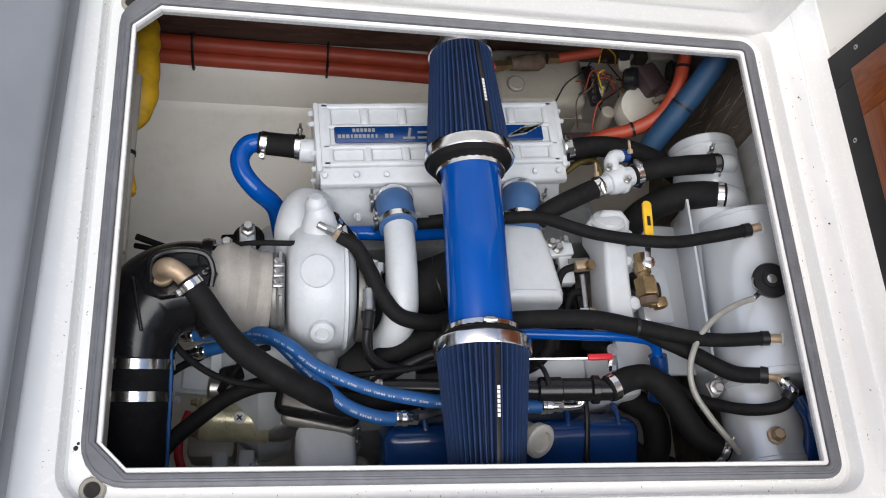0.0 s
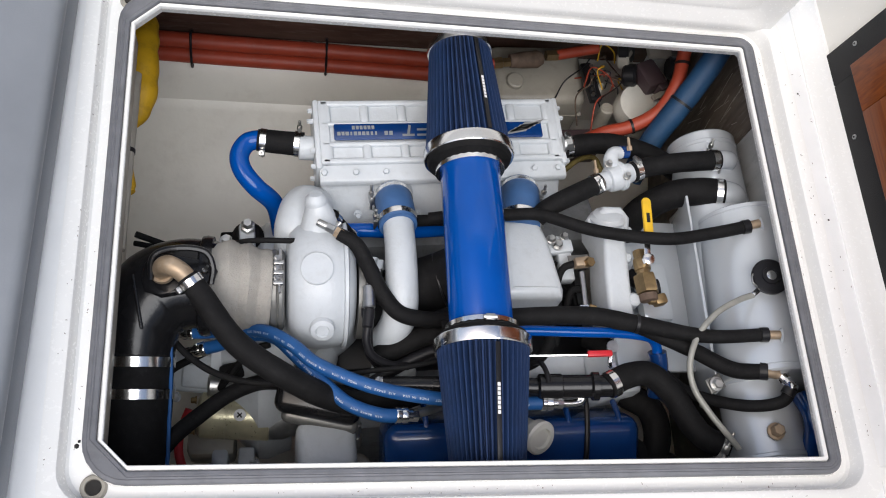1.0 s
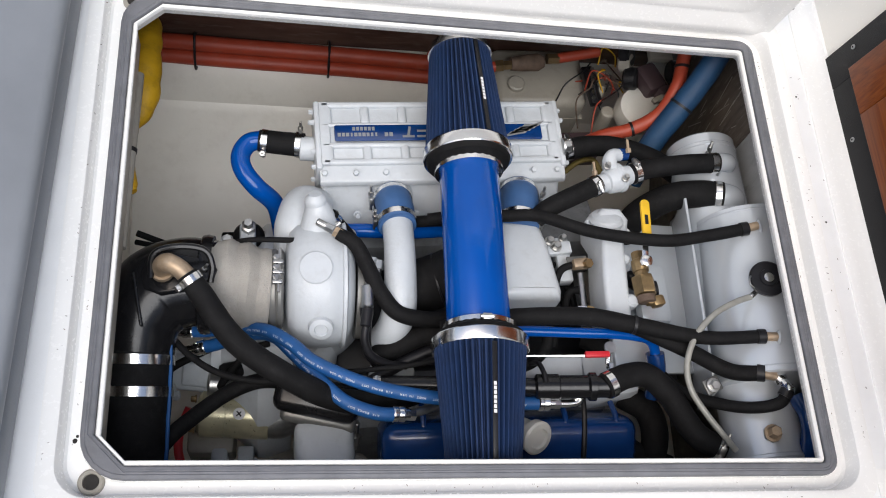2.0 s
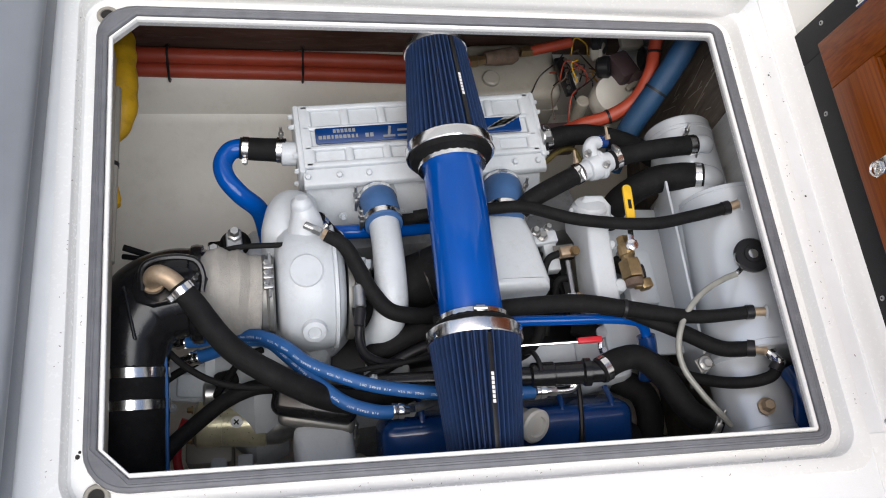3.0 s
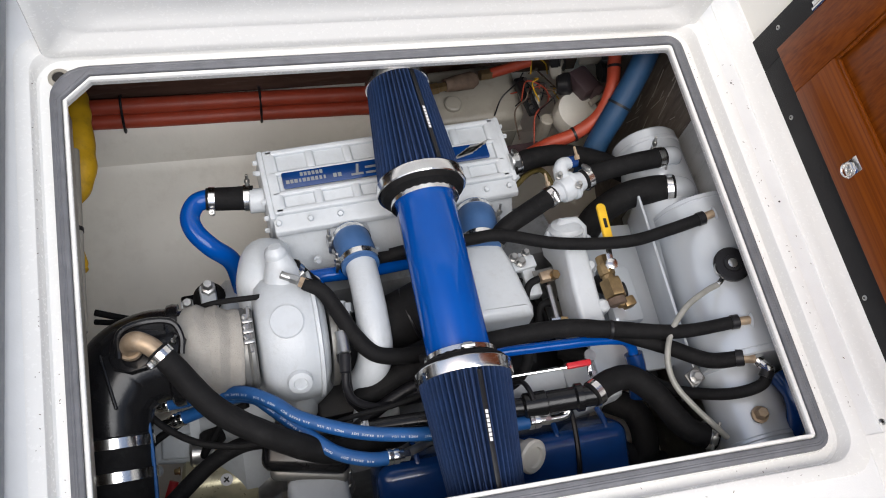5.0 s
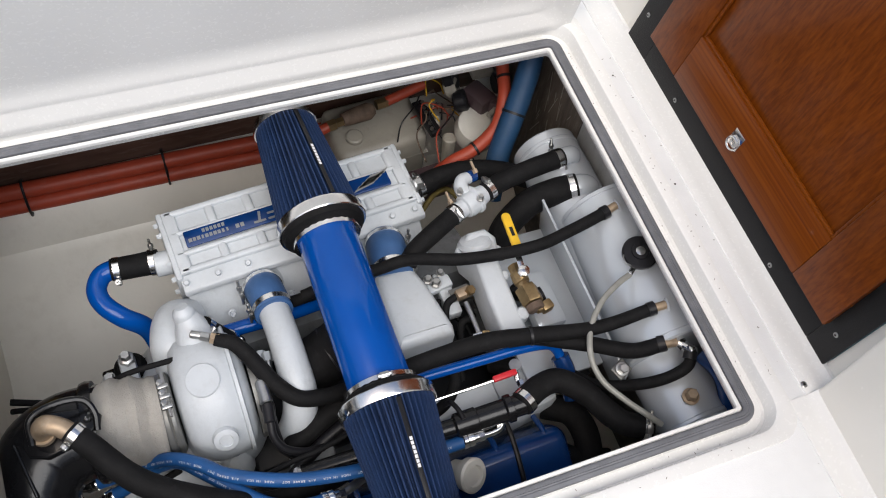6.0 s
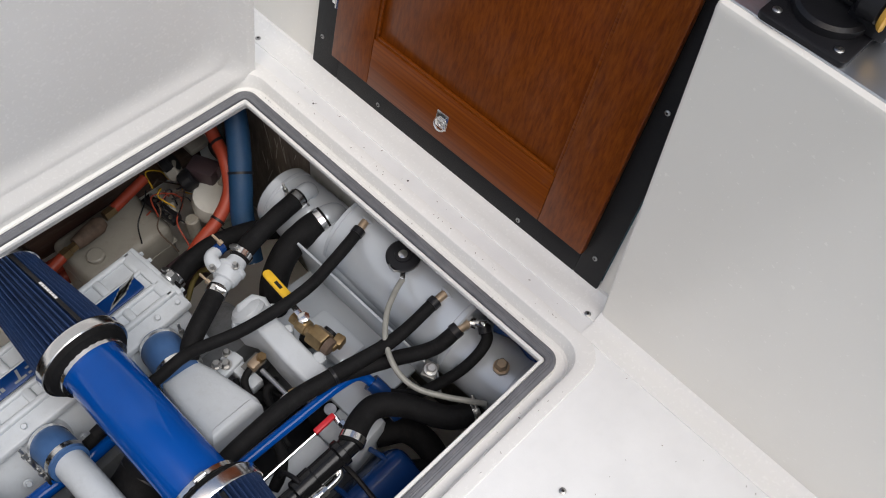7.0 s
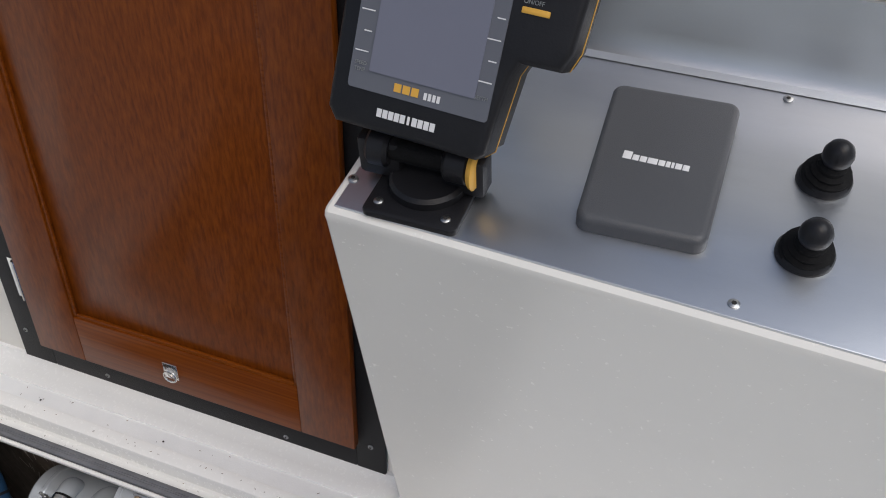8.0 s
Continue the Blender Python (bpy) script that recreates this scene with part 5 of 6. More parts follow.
part("printed_mark", block((0.007, 0.022, 0.0006), pose(0.4165, 0.088, -0.1312, -5, 0, -5), 0.0001), M_PLA, lv)

# ---- small brass fuel fitting and lines by the manifold ----
ff = thing("fuel_fitting", (0.295, 0.015, -0.21), "brass fuel elbow on a black line", "fitting")
part("body", block((0.034, 0.02, 0.022), pose(0.293, 0.018, -0.208, 0, 0, 8), 0.004), M_BRZ, ff)
part("nut", lathe([(0, 0.010), (0.014, 0.010)], (0.303, 0.016, -0.203), (0.3, -0.2, 1), 6), M_BRS, ff)
part("pipe", rod((0.292, 0.0, -0.212), (0.296, -0.085, -0.222), 0.0055, 10), M_STL, ff)
part("nut", lathe([(0, 0.010), (0.014, 0.010)], (0.300, -0.078, -0.215), (0.8, -0.3, 0.2), 6), M_BRS, ff)
part("nut", lathe([(0, 0.011), (0.018, 0.011)], (0.280, -0.08, -0.216), (0.9, 0, 0.1), 6), M_CHR, ff)
part("tab", block((0.044, 0.030, 0.004), pose(0.292, 0.026, -0.222, 0, 0, 6), 0.003), M_SKIRT, ff)
L = "thin engine lines"
for pts in ([(0.250, 0.035, -0.25), (0.238, 0.005, -0.245), (0.240, -0.04, -0.25), (0.262, -0.09, -0.26)], [(0.315, -0.01, -0.27), (0.285, -0.025, -0.255), (0.268, -0.06, -0.26), (0.275, -0.11, -0.27)], [(0.26, 0.10, -0.27), (0.275, 0.07, -0.255), (0.262, 0.04, -0.26)]):
    hose("fuel_line", pts, 0.006, M_RUB, "thin black fuel line", "line", group=L)
hose("fuel_line", [(0.28, 0.018, -0.212), (0.255, 0.008, -0.222), (0.243, -0.03, -0.235), (0.248, -0.08, -0.25), (0.24, -0.14, -0.27)], 0.0075, M_RUB, "thin black fuel line", "line", group=L)
hose("fuel_line", [(0.30, -0.035, -0.228), (0.275, -0.036, -0.222), (0.262, -0.055, -0.225), (0.256, -0.10, -0.235)], 0.007, M_RUB, "thin black fuel line", "line", group=L)
for pts in ([(0.222, 0.02, -0.29), (0.26, 0.03, -0.30), (0.30, -0.01, -0.31), (0.31, -0.08, -0.32)], [(0.23, -0.02, -0.30), (0.27, -0.03, -0.29), (0.29, -0.07, -0.30)]):
    hose("fuel_line", pts, 0.0055, M_RUB, "thin black fuel line", "line", group=L)
hose("cooling_hose", [(0.16, -0.19, -0.26), (0.19, -0.178, -0.245), (0.215, -0.150, -0.235), (0.22, -0.118, -0.23)], 0.012, M_RUB, "corrugated black hose under the intake", "hose")


# ---- aft and starboard side of the engine ----
# blue crossover pipe with its black hose to the aftercooler
bp = thing("crossover_pipe", (-0.32, 0.15, -0.45), "gloss blue bent coolant pipe", "pipe")
part("pipe", sweep([(-0.308, 0.135, -0.47), (-0.316, 0.165, -0.40), (-0.330, 0.190, -0.335), (-0.368, 0.208, -0.295), (-0.396, 0.238, -0.28), (-0.404, 0.270, -0.274), (-0.390, 0.298, -0.27), (-0.366, 0.306, -0.268), (-0.345, 0.304, -0.268)], 0.0205, 20), M_BLUE, bp)
hose("coolant_hose", [(-0.368, 0.306, -0.268), (-0.345, 0.304, -0.268), (-0.31, 0.301, -0.267), (-0.272, 0.298, -0.265)], [0.023, 0.0245, 0.0245, 0.0255], M_RUB, "short black hose with two steel clamps", "hose", ((0, 1, 200, True), (3, 2, 200, True)), 0.02, H, 22)
bp2 = thing("crossover_pipe", (-0.09, 0.10, -0.3), "gloss blue coolant pipe under the intake", "pipe")
part("pipe", sweep([(-0.185, 0.100, -0.262), (-0.14, 0.104, -0.268), (-0.06, 0.106, -0.272), (0.03, 0.115, -0.275), (0.11, 0.125, -0.28)], 0.015, 16), M_BLUE, bp2)
hose("coolant_hose", [(-0.222, 0.088, -0.175), (-0.205, 0.078, -0.195), (-0.185, 0.07, -0.225), (-0.165, 0.066, -0.26)], 0.019, M_RUB, "short black hose below the turbo neck", "hose", ((0, 1, 120, False), (2, 3, 120, False)), 0.02, H, 18)
hose("coolant_hose", [(-0.04, 0.118, -0.245), (0.01, 0.112, -0.225), (0.08, 0.10, -0.20), (0.12, 0.09, -0.19)], 0.012, M_RUB, "slim black hose under the blue tube", "hose", group=H)
# compressor inlet under the tube
ci = thing("compressor_inlet", (-0.06, -0.02, -0.3), "black rubber air duct under the blue tube", "duct")
part("duct", sweep([(-0.09, -0.03, -0.285), (-0.05, -0.022, -0.27), (0.0, -0.01, -0.255), (0.05, 0.0, -0.20)], [0.052, 0.056, 0.056, 0.05], 28), M_RUB, ci)
part("duct_ring", lathe([(-0.002, 0.0555), (-0.0015, 0.0580), (0.0015, 0.0580), (0.002, 0.0555)], (0.006, -0.010, -0.250), (1, 0.2, 0.35), 36), M_PLA, ci)
# oil feed hose, sensor with its conduit
hose("oil_hose", [(-0.205, 0.033, -0.132), (-0.172, 0.014, -0.138), (-0.148, -0.022, -0.155), (-0.120, -0.070, -0.175), (-0.085, -0.104, -0.19), (-0.03, -0.112, -0.20), (0.03, -0.108, -0.21)], [0.012, 0.0145, 0.0155, 0.016, 0.016, 0.016, 0.016], M_RUB, "black sleeved oil feed hose", "hose", sides=18)
sn = thing("pressure_sensor", (-0.145, -0.08, -0.22), "steel pressure sender with a black plug", "sensor")
part("stem", rod((-0.148, -0.056, -0.20), (-0.146, -0.072, -0.185), 0.008, 10), M_BRZ, sn)
part("body", lathe([(0, 0.0115), (0.02, 0.0125), (0.026, 0.010)], (-0.146, -0.070, -0.192), (0.04, -1, -0.15), 20), M_STL, sn)
part("plug", lathe([(0, 0.0135), (0.012, 0.0135), (0.03, 0.009)], (-0.1455, -0.092, -0.195), (0.06, -1, -0.35), 18), M_PLA, sn)
hose("wiring_conduit", [(-0.143, -0.118, -0.205), (-0.142, -0.145, -0.235), (-0.134, -0.168, -0.262), (-0.10, -0.183, -0.275), (-0.05, -0.175, -0.27), (0.02, -0.16, -0.25)], 0.009, M_PLA, "corrugated black wiring conduit", "conduit", wobble=0.0)
hose("cooling_hose", [(-0.13, -0.165, -0.29), (-0.09, -0.150, -0.270), (-0.04, -0.132, -0.250), (0.02, -0.118, -0.235)], 0.021, M_RUB, "black hose under the charge pipe", "hose", sides=18)
hose("cooling_hose", [(-0.14, -0.215, -0.30), (-0.08, -0.185, -0.27), (-0.02, -0.160, -0.255), (0.03, -0.15, -0.25)], 0.012, M_PLA, "ribbed black hose below the duct", "hose")
hose("control_cable", [(-0.20, -0.215, -0.235), (-0.13, -0.206, -0.222), (-0.071, -0.200, -0.22), (0.01, -0.183, -0.22), (0.06, -0.172, -0.23)], 0.005, M_RUB, "thin black sheathed control cable", "cable")
for p, q in (((-0.118, 0.02, -0.23), (-0.122, -0.06, -0.235)), ((-0.128, 0.03, -0.24), (-0.135, -0.02, -0.245))):
    ln = thing("fuel_union", p, "steel fuel union on a pipe", "fitting", "fuel unions")
    part("pipe", rod(p, q, 0.006, 10), M_STL, ln)
    part("nut", lathe([(0, 0.010), (0.018, 0.010)], p, Vector(q) - Vector(p), 6), M_ENG, ln)

# braided blue oil lines with swaged ends
glyphs = {}


def glyph(char, size, m, bm):
    """One printed character, laid on a surface."""
    if char not in glyphs:
        c = bpy.data.curves.new("character", "FONT")
        c.body, c.size, c.align_x, c.align_y, c.resolution_u = char, 1.0, "CENTER", "CENTER", 2
        o = new("character", c)
        glyphs[char] = bpy.data.meshes.new_from_object(o.evaluated_get(bpy.context.evaluated_depsgraph_get()))
        bpy.data.objects.remove(o)
    tmp = bmesh.new()
    tmp.from_mesh(glyphs[char])
    bmesh.ops.transform(tmp, matrix=m @ Matrix.Scale(size, 4), verts=tmp.verts)
    join(bm, tmp)


def braided(points, ends, label):
    t = thing("oil_line", points[0], label, "hose", "blue oil lines")
    part("tube", sweep(points, 0.0128, 18, 8, 0.0), M_BHOSE, t)
    for (i, j) in ends:
        a, b = Vector(points[i]), Vector(points[j])
        d_ = (a - b).normalized()
        f = part("end_fitting", lathe([(-0.022, 0.0138), (-0.020, 0.0152), (-0.013, 0.0152), (-0.011, 0.0138), (-0.006, 0.0152), (0.0, 0.0152), (0.002, 0.012), (0.010, 0.012), (0.011, 0.008), (0.02, 0.008)], a, d_, 22), M_CHR, t, "crimped steel hose end")
        part("nut", lathe([(0.010, 0.0115), (0.022, 0.0115)], a, d_, 6), M_CHR, f)
    # printed lettering that runs back along the hose
    w = path_of(points, 8)
    run = [0.0]
    for p_, q_ in zip(w, w[1:]):
        run.append(run[-1] + (q_ - p_).length)
    bm = bmesh.new()
    s_ = run[-1] - 0.05
    text = "AIR BRAKE DOT   MADE IN USA   "
    i = 0
    while s_ > 0.16:
        k = max(j for j in range(len(run) - 1) if run[j] <= s_)
        d_ = w[k + 1] - w[k]
        x_ = -d_.normalized()
        up_ = Vector((-0.2, -0.55, 1))
        up_ = (up_ - x_ * up_.dot(x_)).normalized()
        m_ = Matrix((x_, up_.cross(x_), up_)).transposed().to_4x4()
        m_.translation = w[k] + d_.normalized() * (s_ - run[k]) + up_ * 0.0129
        if text[i % len(text)] != " ":
            glyph(text[i % len(text)], 0.0060, m_, bm)
        i += 1
        s_ -= 0.0043
    part("printed_line", bm, M_PRINT, t, "white printed lettering")
    return t


braided([(-0.495, -0.098, -0.335), (-0.455, -0.103, -0.32), (-0.40, -0.112, -0.275), (-0.335, -0.138, -0.205), (-0.285, -0.172, -0.178), (-0.241, -0.211, -0.166), (-0.151, -0.252, -0.158), (-0.06, -0.270, -0.165), (0.05, -0.276, -0.185), (0.13, -0.276, -0.197), (0.200, -0.274, -0.202)], ((0, 1), (10, 9)), "blue braided oil line with crimped steel ends")
braided([(-0.470, -0.131, -0.345), (-0.43, -0.128, -0.325), (-0.37, -0.125, -0.27), (-0.32, -0.145, -0.215), (-0.282, -0.185, -0.190), (-0.211, -0.262, -0.170), (-0.175, -0.289, -0.165), (-0.125, -0.304, -0.168), (-0.080, -0.302, -0.180)], ((0, 1), (8, 7)), "blue braided oil line with crimped steel ends")
el = thing("oil_line_elbow", (0.255, -0.27, -0.215), "steel elbow at the end of an oil line", "fitting")
part("elbow", sweep([(0.212, -0.274, -0.203), (0.240, -0.274, -0.205), (0.258, -0.270, -0.205), (0.264, -0.258, -0.203), (0.262, -0.250, -0.215)], 0.0085, 14), M_CHR, el)
part("nut", lathe([(0, 0.014), (0.014, 0.014), (0.018, 0.009)], (0.259, -0.256, -0.207), (0, 0.1, 1), 6), M_CHR, el)
el2 = thing("oil_line_elbow", (-0.03, -0.285, -0.22), "steel elbow at the end of an oil line", "fitting")
part("elbow", sweep([(-0.065, -0.299, -0.184), (-0.04, -0.291, -0.192), (-0.015, -0.280, -0.205), (0.005, -0.272, -0.225)], 0.0085, 14), M_STL, el2)

# black cooler pipe along the valve cover
ck = thing("cooler_pipe", (0.1, -0.245, -0.23), "gloss black oil cooler pipe with steel clamps", "pipe")
part("pipe", sweep([(-0.13, -0.232, -0.235), (-0.02, -0.236, -0.22), (0.10, -0.243, -0.200), (0.19, -0.247, -0.190)], 0.0175, 20), M_BLK, ck)
part("body", lathe([(0, 0.020), (0.004, 0.0245), (0.045, 0.0245), (0.047, 0.022), (0.10, 0.022), (0.104, 0.027), (0.116, 0.027), (0.118, 0.021), (0.14, 0.021)], (0.172, -0.246, -0.191), (1, -0.02, 0.13), 28), M_BLK, ck)
clamp((-0.124, -0.238, -0.222), (1, 0, 0.1), 0.0195, ck, 0.014, 90)
part("stay", sweep([(0.182, -0.185, -0.24), (0.183, -0.20, -0.19), (0.186, -0.225, -0.168), (0.188, -0.245, -0.165)], 0.005, 8), M_PLA, ck)
ds = thing("dipstick", (0.25, -0.186, -0.2), "red handled engine dipstick", "dipstick")
part("rod", rod((0.10, -0.188, -0.185), (0.274, -0.186, -0.180), 0.0032, 8), M_CHR, ds)
part("handle", block((0.05, 0.012, 0.011), pose(0.298, -0.184, -0.178, 0, 0, 2), 0.003), M_RED, ds, "red plastic handle")
part("tube", rod((0.326, -0.165, -0.185), (0.322, -0.205, -0.195), 0.0055, 10), M_CHR, ds)
part("nut", lathe([(0, 0.012), (0.004, 0.012)], (0.325, -0.170, -0.178), (0, 0, 1), 14), M_STL, ds)
part("nut", lathe([(0, 0.008), (0.010, 0.008)], (0.326, -0.199, -0.190), (0.0, -1, 0), 6), M_CHR, ds)

# starter motor, solenoid and wiring
stt = thing("starter_motor", (-0.40, -0.22, -0.56), "yellow zinc plated starter motor", "starter motor")
part("body", lathe([(0, 0.028), (0.003, 0.040), (0.010, 0.0485), (0.060, 0.0485), (0.0605, 0.0475), (0.063, 0.0475), (0.0635, 0.0485), (0.150, 0.0485), (0.152, 0.046)], (-0.478, -0.218, -0.525), (1, -0.05, 0), 48), M_ZINC, stt)
part("nose", lathe([(0, 0.046), (0.03, 0.044), (0.05, 0.036), (0.06, 0.034)], (-0.327, -0.2255, -0.525), (1, -0.05, 0), 36), M_STL, stt)
pl = part("pole_screw", lathe([(0, 0.0125), (0.002, 0.0125), (0.003, 0.010)], (-0.388, -0.230, -0.478), (-0.1, -0.25, 1), 24), M_INK, stt, "cross-headed pole screw")
for a_ in (40, 130):
    part("cross_slot", block((0.014, 0.003, 0.001), Matrix.Translation((-0.3883, -0.2306, -0.4748)) @ pose(0, 0, 0, 14, -6, a_), 0), M_HOLE, pl)
for y in (-0.19, -0.255):
    part("through_bolt", hexbolt((-0.480, y, -0.512), (-1, 0, 0), 0.0065, 0.012), M_BRS, stt)
so = part("solenoid", rod((-0.455, -0.168, -0.475), (-0.365, -0.172, -0.475), 0.028, 24), M_STL, stt, "dull steel solenoid")
part("terminal", lathe([(0, 0.012), (0.012, 0.012), (0.014, 0.006), (0.024, 0.006)], (-0.395, -0.178, -0.450), (0, -0.3, 1), 6), M_BRS, so)
part("terminal_boot", block((0.06, 0.035, 0.03), pose(-0.402, -0.150, -0.43, 10, 0, 12), 0.012), M_RUB, so)
hb = thing("flywheel_cover", (-0.45, -0.15, -0.6), "white painted flywheel cover casting", "casting")
part("plate", block((0.15, 0.085, 0.02), pose(-0.465, -0.135, -0.50, 20, -8, -8), 0.012, seg=3), M_ENG, hb)
part("plate_rim", block((0.10, 0.05, 0.012), pose(-0.462, -0.147, -0.486, 20, -8, -8), 0.012, seg=3), M_ENG, hb)
part("foot", block((0.10, 0.06, 0.10), pose(-0.45, -0.265, -0.62), 0.012), M_PLAST, hb)
for x in (-0.43, -0.375):
    part("lug", block((0.035, 0.05, 0.06), pose(x, -0.302, -0.60), 0.006), M_ENG, hb)
for p in ((-0.53, -0.17, -0.50), (-0.52, -0.185, -0.505), (-0.445, -0.318, -0.585), (-0.425, -0.322, -0.585), (-0.355, -0.31, -0.585)):
    part("bolt", hexbolt(p, (-0.6, -0.2, 0.8), 0.008, 0.02), M_ENG, hb)
hose("battery_cable", [(-0.495, -0.205, -0.53), (-0.512, -0.25, -0.545), (-0.513, -0.295, -0.55), (-0.495, -0.345, -0.56)], 0.0095, M_RED, "red battery cable beside the starter", "cable")
hose("cooling_hose", [(-0.545, -0.385, -0.30), (-0.505, -0.318, -0.31), (-0.455, -0.266, -0.325), (-0.40, -0.223, -0.33), (-0.345, -0.203, -0.322), (-0.29, -0.205, -0.32), (-0.24, -0.22, -0.33)], 0.0155, M_RUB, "black sleeved hose over the starter", "hose", sides=18)
hose("wiring_loom", [(-0.52, -0.12, -0.27), (-0.48, -0.165, -0.265), (-0.426, -0.202, -0.26), (-0.36, -0.221, -0.255), (-0.29, -0.222, -0.255)], 0.0065, M_RUB, "thin black wiring loom", "cable", group="looms")
hose("wiring_loom", [(-0.41, -0.15, -0.42), (-0.425, -0.19, -0.41), (-0.41, -0.175, -0.39), (-0.37, -0.13, -0.36), (-0.33, -0.12, -0.34)], 0.007, M_RUB, "thin black wiring loom", "cable", group="looms")
hose("wiring_loom", [(-0.56, -0.19, -0.42), (-0.52, -0.155, -0.40), (-0.47, -0.125, -0.40), (-0.43, -0.10, -0.41)], 0.008, M_RUB, "thin black wiring loom", "cable", group="looms")
hose("control_cable", [(-0.60, 0.075, -0.30), (-0.54, 0.058, -0.28), (-0.46, 0.045, -0.25), (-0.373, 0.036, -0.185), (-0.286, 0.030, -0.165)], 0.0055, M_RUB, "thin black sheathed control cable", "cable")
hose("control_cable", [(-0.60, 0.095, -0.30), (-0.54, 0.085, -0.33), (-0.46, 0.07, -0.35), (-0.40, 0.05, -0.36)], 0.0065, M_RUB, "thin black sheathed control cable", "cable")
us = thing("oil_union", (-0.15, -0.31, -0.42), "steel union above a clear bowl", "fitting")
part("pipe", rod((-0.152, -0.278, -0.35), (-0.153, -0.315, -0.42), 0.006, 10), M_STL, us)
part("nut", lathe([(0, 0.012), (0.022, 0.012)], (-0.153, -0.295, -0.385), (0, -0.45, -0.8), 6), M_STL, us)
part("bowl", lathe([(0, 0.022), (0.012, 0.024), (0.02, 0.018)], (-0.148, -0.345, -0.43), (0, -0.2, 1), 24), M_PLAST, us)

# engine mount by the hull
mo = thing("engine_mount", (-0.385, 0.14, -0.46), "black rubber engine mount with a white bracket", "engine mount")
part("base", block((0.12, 0.05, 0.02), pose(-0.385, 0.145, -0.44, 0, 0, 4), 0.006), M_BLK, mo)
part("dome", lathe([(0, 0.036), (0.03, 0.034), (0.045, 0.024)], (-0.385, 0.145, -0.435), (0, 0, 1), 28), M_RUB, mo)
part("bracket", block((0.034, 0.07, 0.03), pose(-0.385, 0.125, -0.378, 0, 0, 4), 0.008), M_ENG, mo)
part("stud_nut", lathe([(0, 0.016), (0.018, 0.016), (0.02, 0.011), (0.034, 0.009)], (-0.384, 0.145, -0.368), (0, 0, 1), 6), M_STL, mo)
for x in (-0.432, -0.338):
    part("bolt", hexbolt((x, 0.142, -0.43), (0, 0, 1), 0.011, 0.018), M_STL, mo)

# ---- along the hull side ----
G = "red hoses on the hull side"
for i, (y, z) in enumerate(((0.797, -0.618), (0.778, -0.655))):
    hose("red_hose", [(-0.73, y + 0.008, z - 0.002), (-0.45, y, z), (-0.2, y - 0.004, z), (0.05, y - 0.012, z + 0.002), (0.20, y - 0.03, z + 0.02), (0.34, y - 0.05, z + 0.05)], 0.0212, M_RHOSE, "red rubber hose tied along the hull side", "hose", group=G)
for x in (-0.565, -0.212):
    tie = solo("cable_tie", sweep([(x, 0.828, -0.612), (x, 0.812, -0.594), (x, 0.795, -0.592), (x, 0.772, -0.616), (x, 0.756, -0.652), (x, 0.758, -0.676), (x, 0.77, -0.684)], 0.0035, 8), M_PLA, "black cable tie around the red hoses", "cable tie", "ties on the red hoses")
yb = thing("yellow_bag", (-0.62, 0.40, -0.45), "yellow coated cloth bag hanging in the bilge", "bag")
part("bag", sweep([(-0.628, 0.615, -0.30), (-0.620, 0.59, -0.28), (-0.617, 0.50, -0.265), (-0.613, 0.42, -0.268), (-0.616, 0.365, -0.275), (-0.628, 0.335, -0.285)], [0.016, 0.028, 0.034, 0.034, 0.027, 0.012], 20, 8, 0.12), M_YBAG, yb)
part("strap", sweep([(-0.628, 0.34, -0.285), (-0.626, 0.26, -0.27), (-0.618, 0.185, -0.262), (-0.610, 0.168, -0.262)], [0.012, 0.008, 0.016, 0.010], 12, 8, 0.2), M_YBAG, yb)
rp = thing("stand_pipe", (-0.606, 0.1, -0.2), "off-white plastic pipe behind the hatch edge", "pipe")
part("pipe", sweep([(-0.606, 0.38, -0.16), (-0.604, 0.2, -0.16), (-0.602, 0.0, -0.16)], 0.012, 14), M_PLAST, rp)
part("cable_tie", lathe([(-0.004, 0.013), (-0.004, 0.0145), (0.004, 0.0145), (0.004, 0.013)], (-0.605, 0.205, -0.16), (0, 1, 0), 20), M_PLA, rp)

# white water tank, fittings and electrics in the far forward corner
wt = thing("water_tank", (0.32, 0.62, -0.62), "yellowed white plastic tank under the deck", "tank")
part("body", block((0.24, 0.17, 0.20), pose(0.315, 0.635, -0.53, 0, 0, 3), 0.022, seg=3), M_PLAST, wt)
part("filler_cap", lathe([(0, 0.022), (0.012, 0.022), (0.015, 0.018)], (0.25, 0.60, -0.432), (0, 0, 1), 24), M_PLAST, wt)
part("seam", block((0.243, 0.173, 0.004), pose(0.315, 0.635, -0.50, 0, 0, 3), 0.0015), M_PLAST, wt)
bf = thing("brass_union", (0.21, 0.615, -0.37), "brass hose union with a red tail", "fitting")
part("tail", rod((0.10, 0.588, -0.375), (0.185, 0.606, -0.365), 0.013, 14), M_RHOSE, bf)
part("nut", lathe([(0, 0.015), (0.020, 0.015), (0.022, 0.012), (0.045, 0.012)], (0.182, 0.606, -0.365), (1, 0.15, 0.03), 6), M_BRS, bf)
part("body", lathe([(0, 0.016), (0.03, 0.020), (0.07, 0.022), (0.085, 0.014)], (0.222, 0.614, -0.362), (1, 0.15, 0.0), 18), M_RUST, bf)
part("nut", lathe([(0, 0.014), (0.03, 0.014)], (0.315, 0.635, -0.36), (1, 0.1, 0), 6), M_BRS, bf)
part("tail", rod((0.34, 0.638, -0.36), (0.45, 0.66, -0.35), 0.013, 14), M_RHOSE, bf)
tsb = thing("terminal_strip", (0.445, 0.58, -0.42), "dark terminal strip with loose wires", "terminal strip")
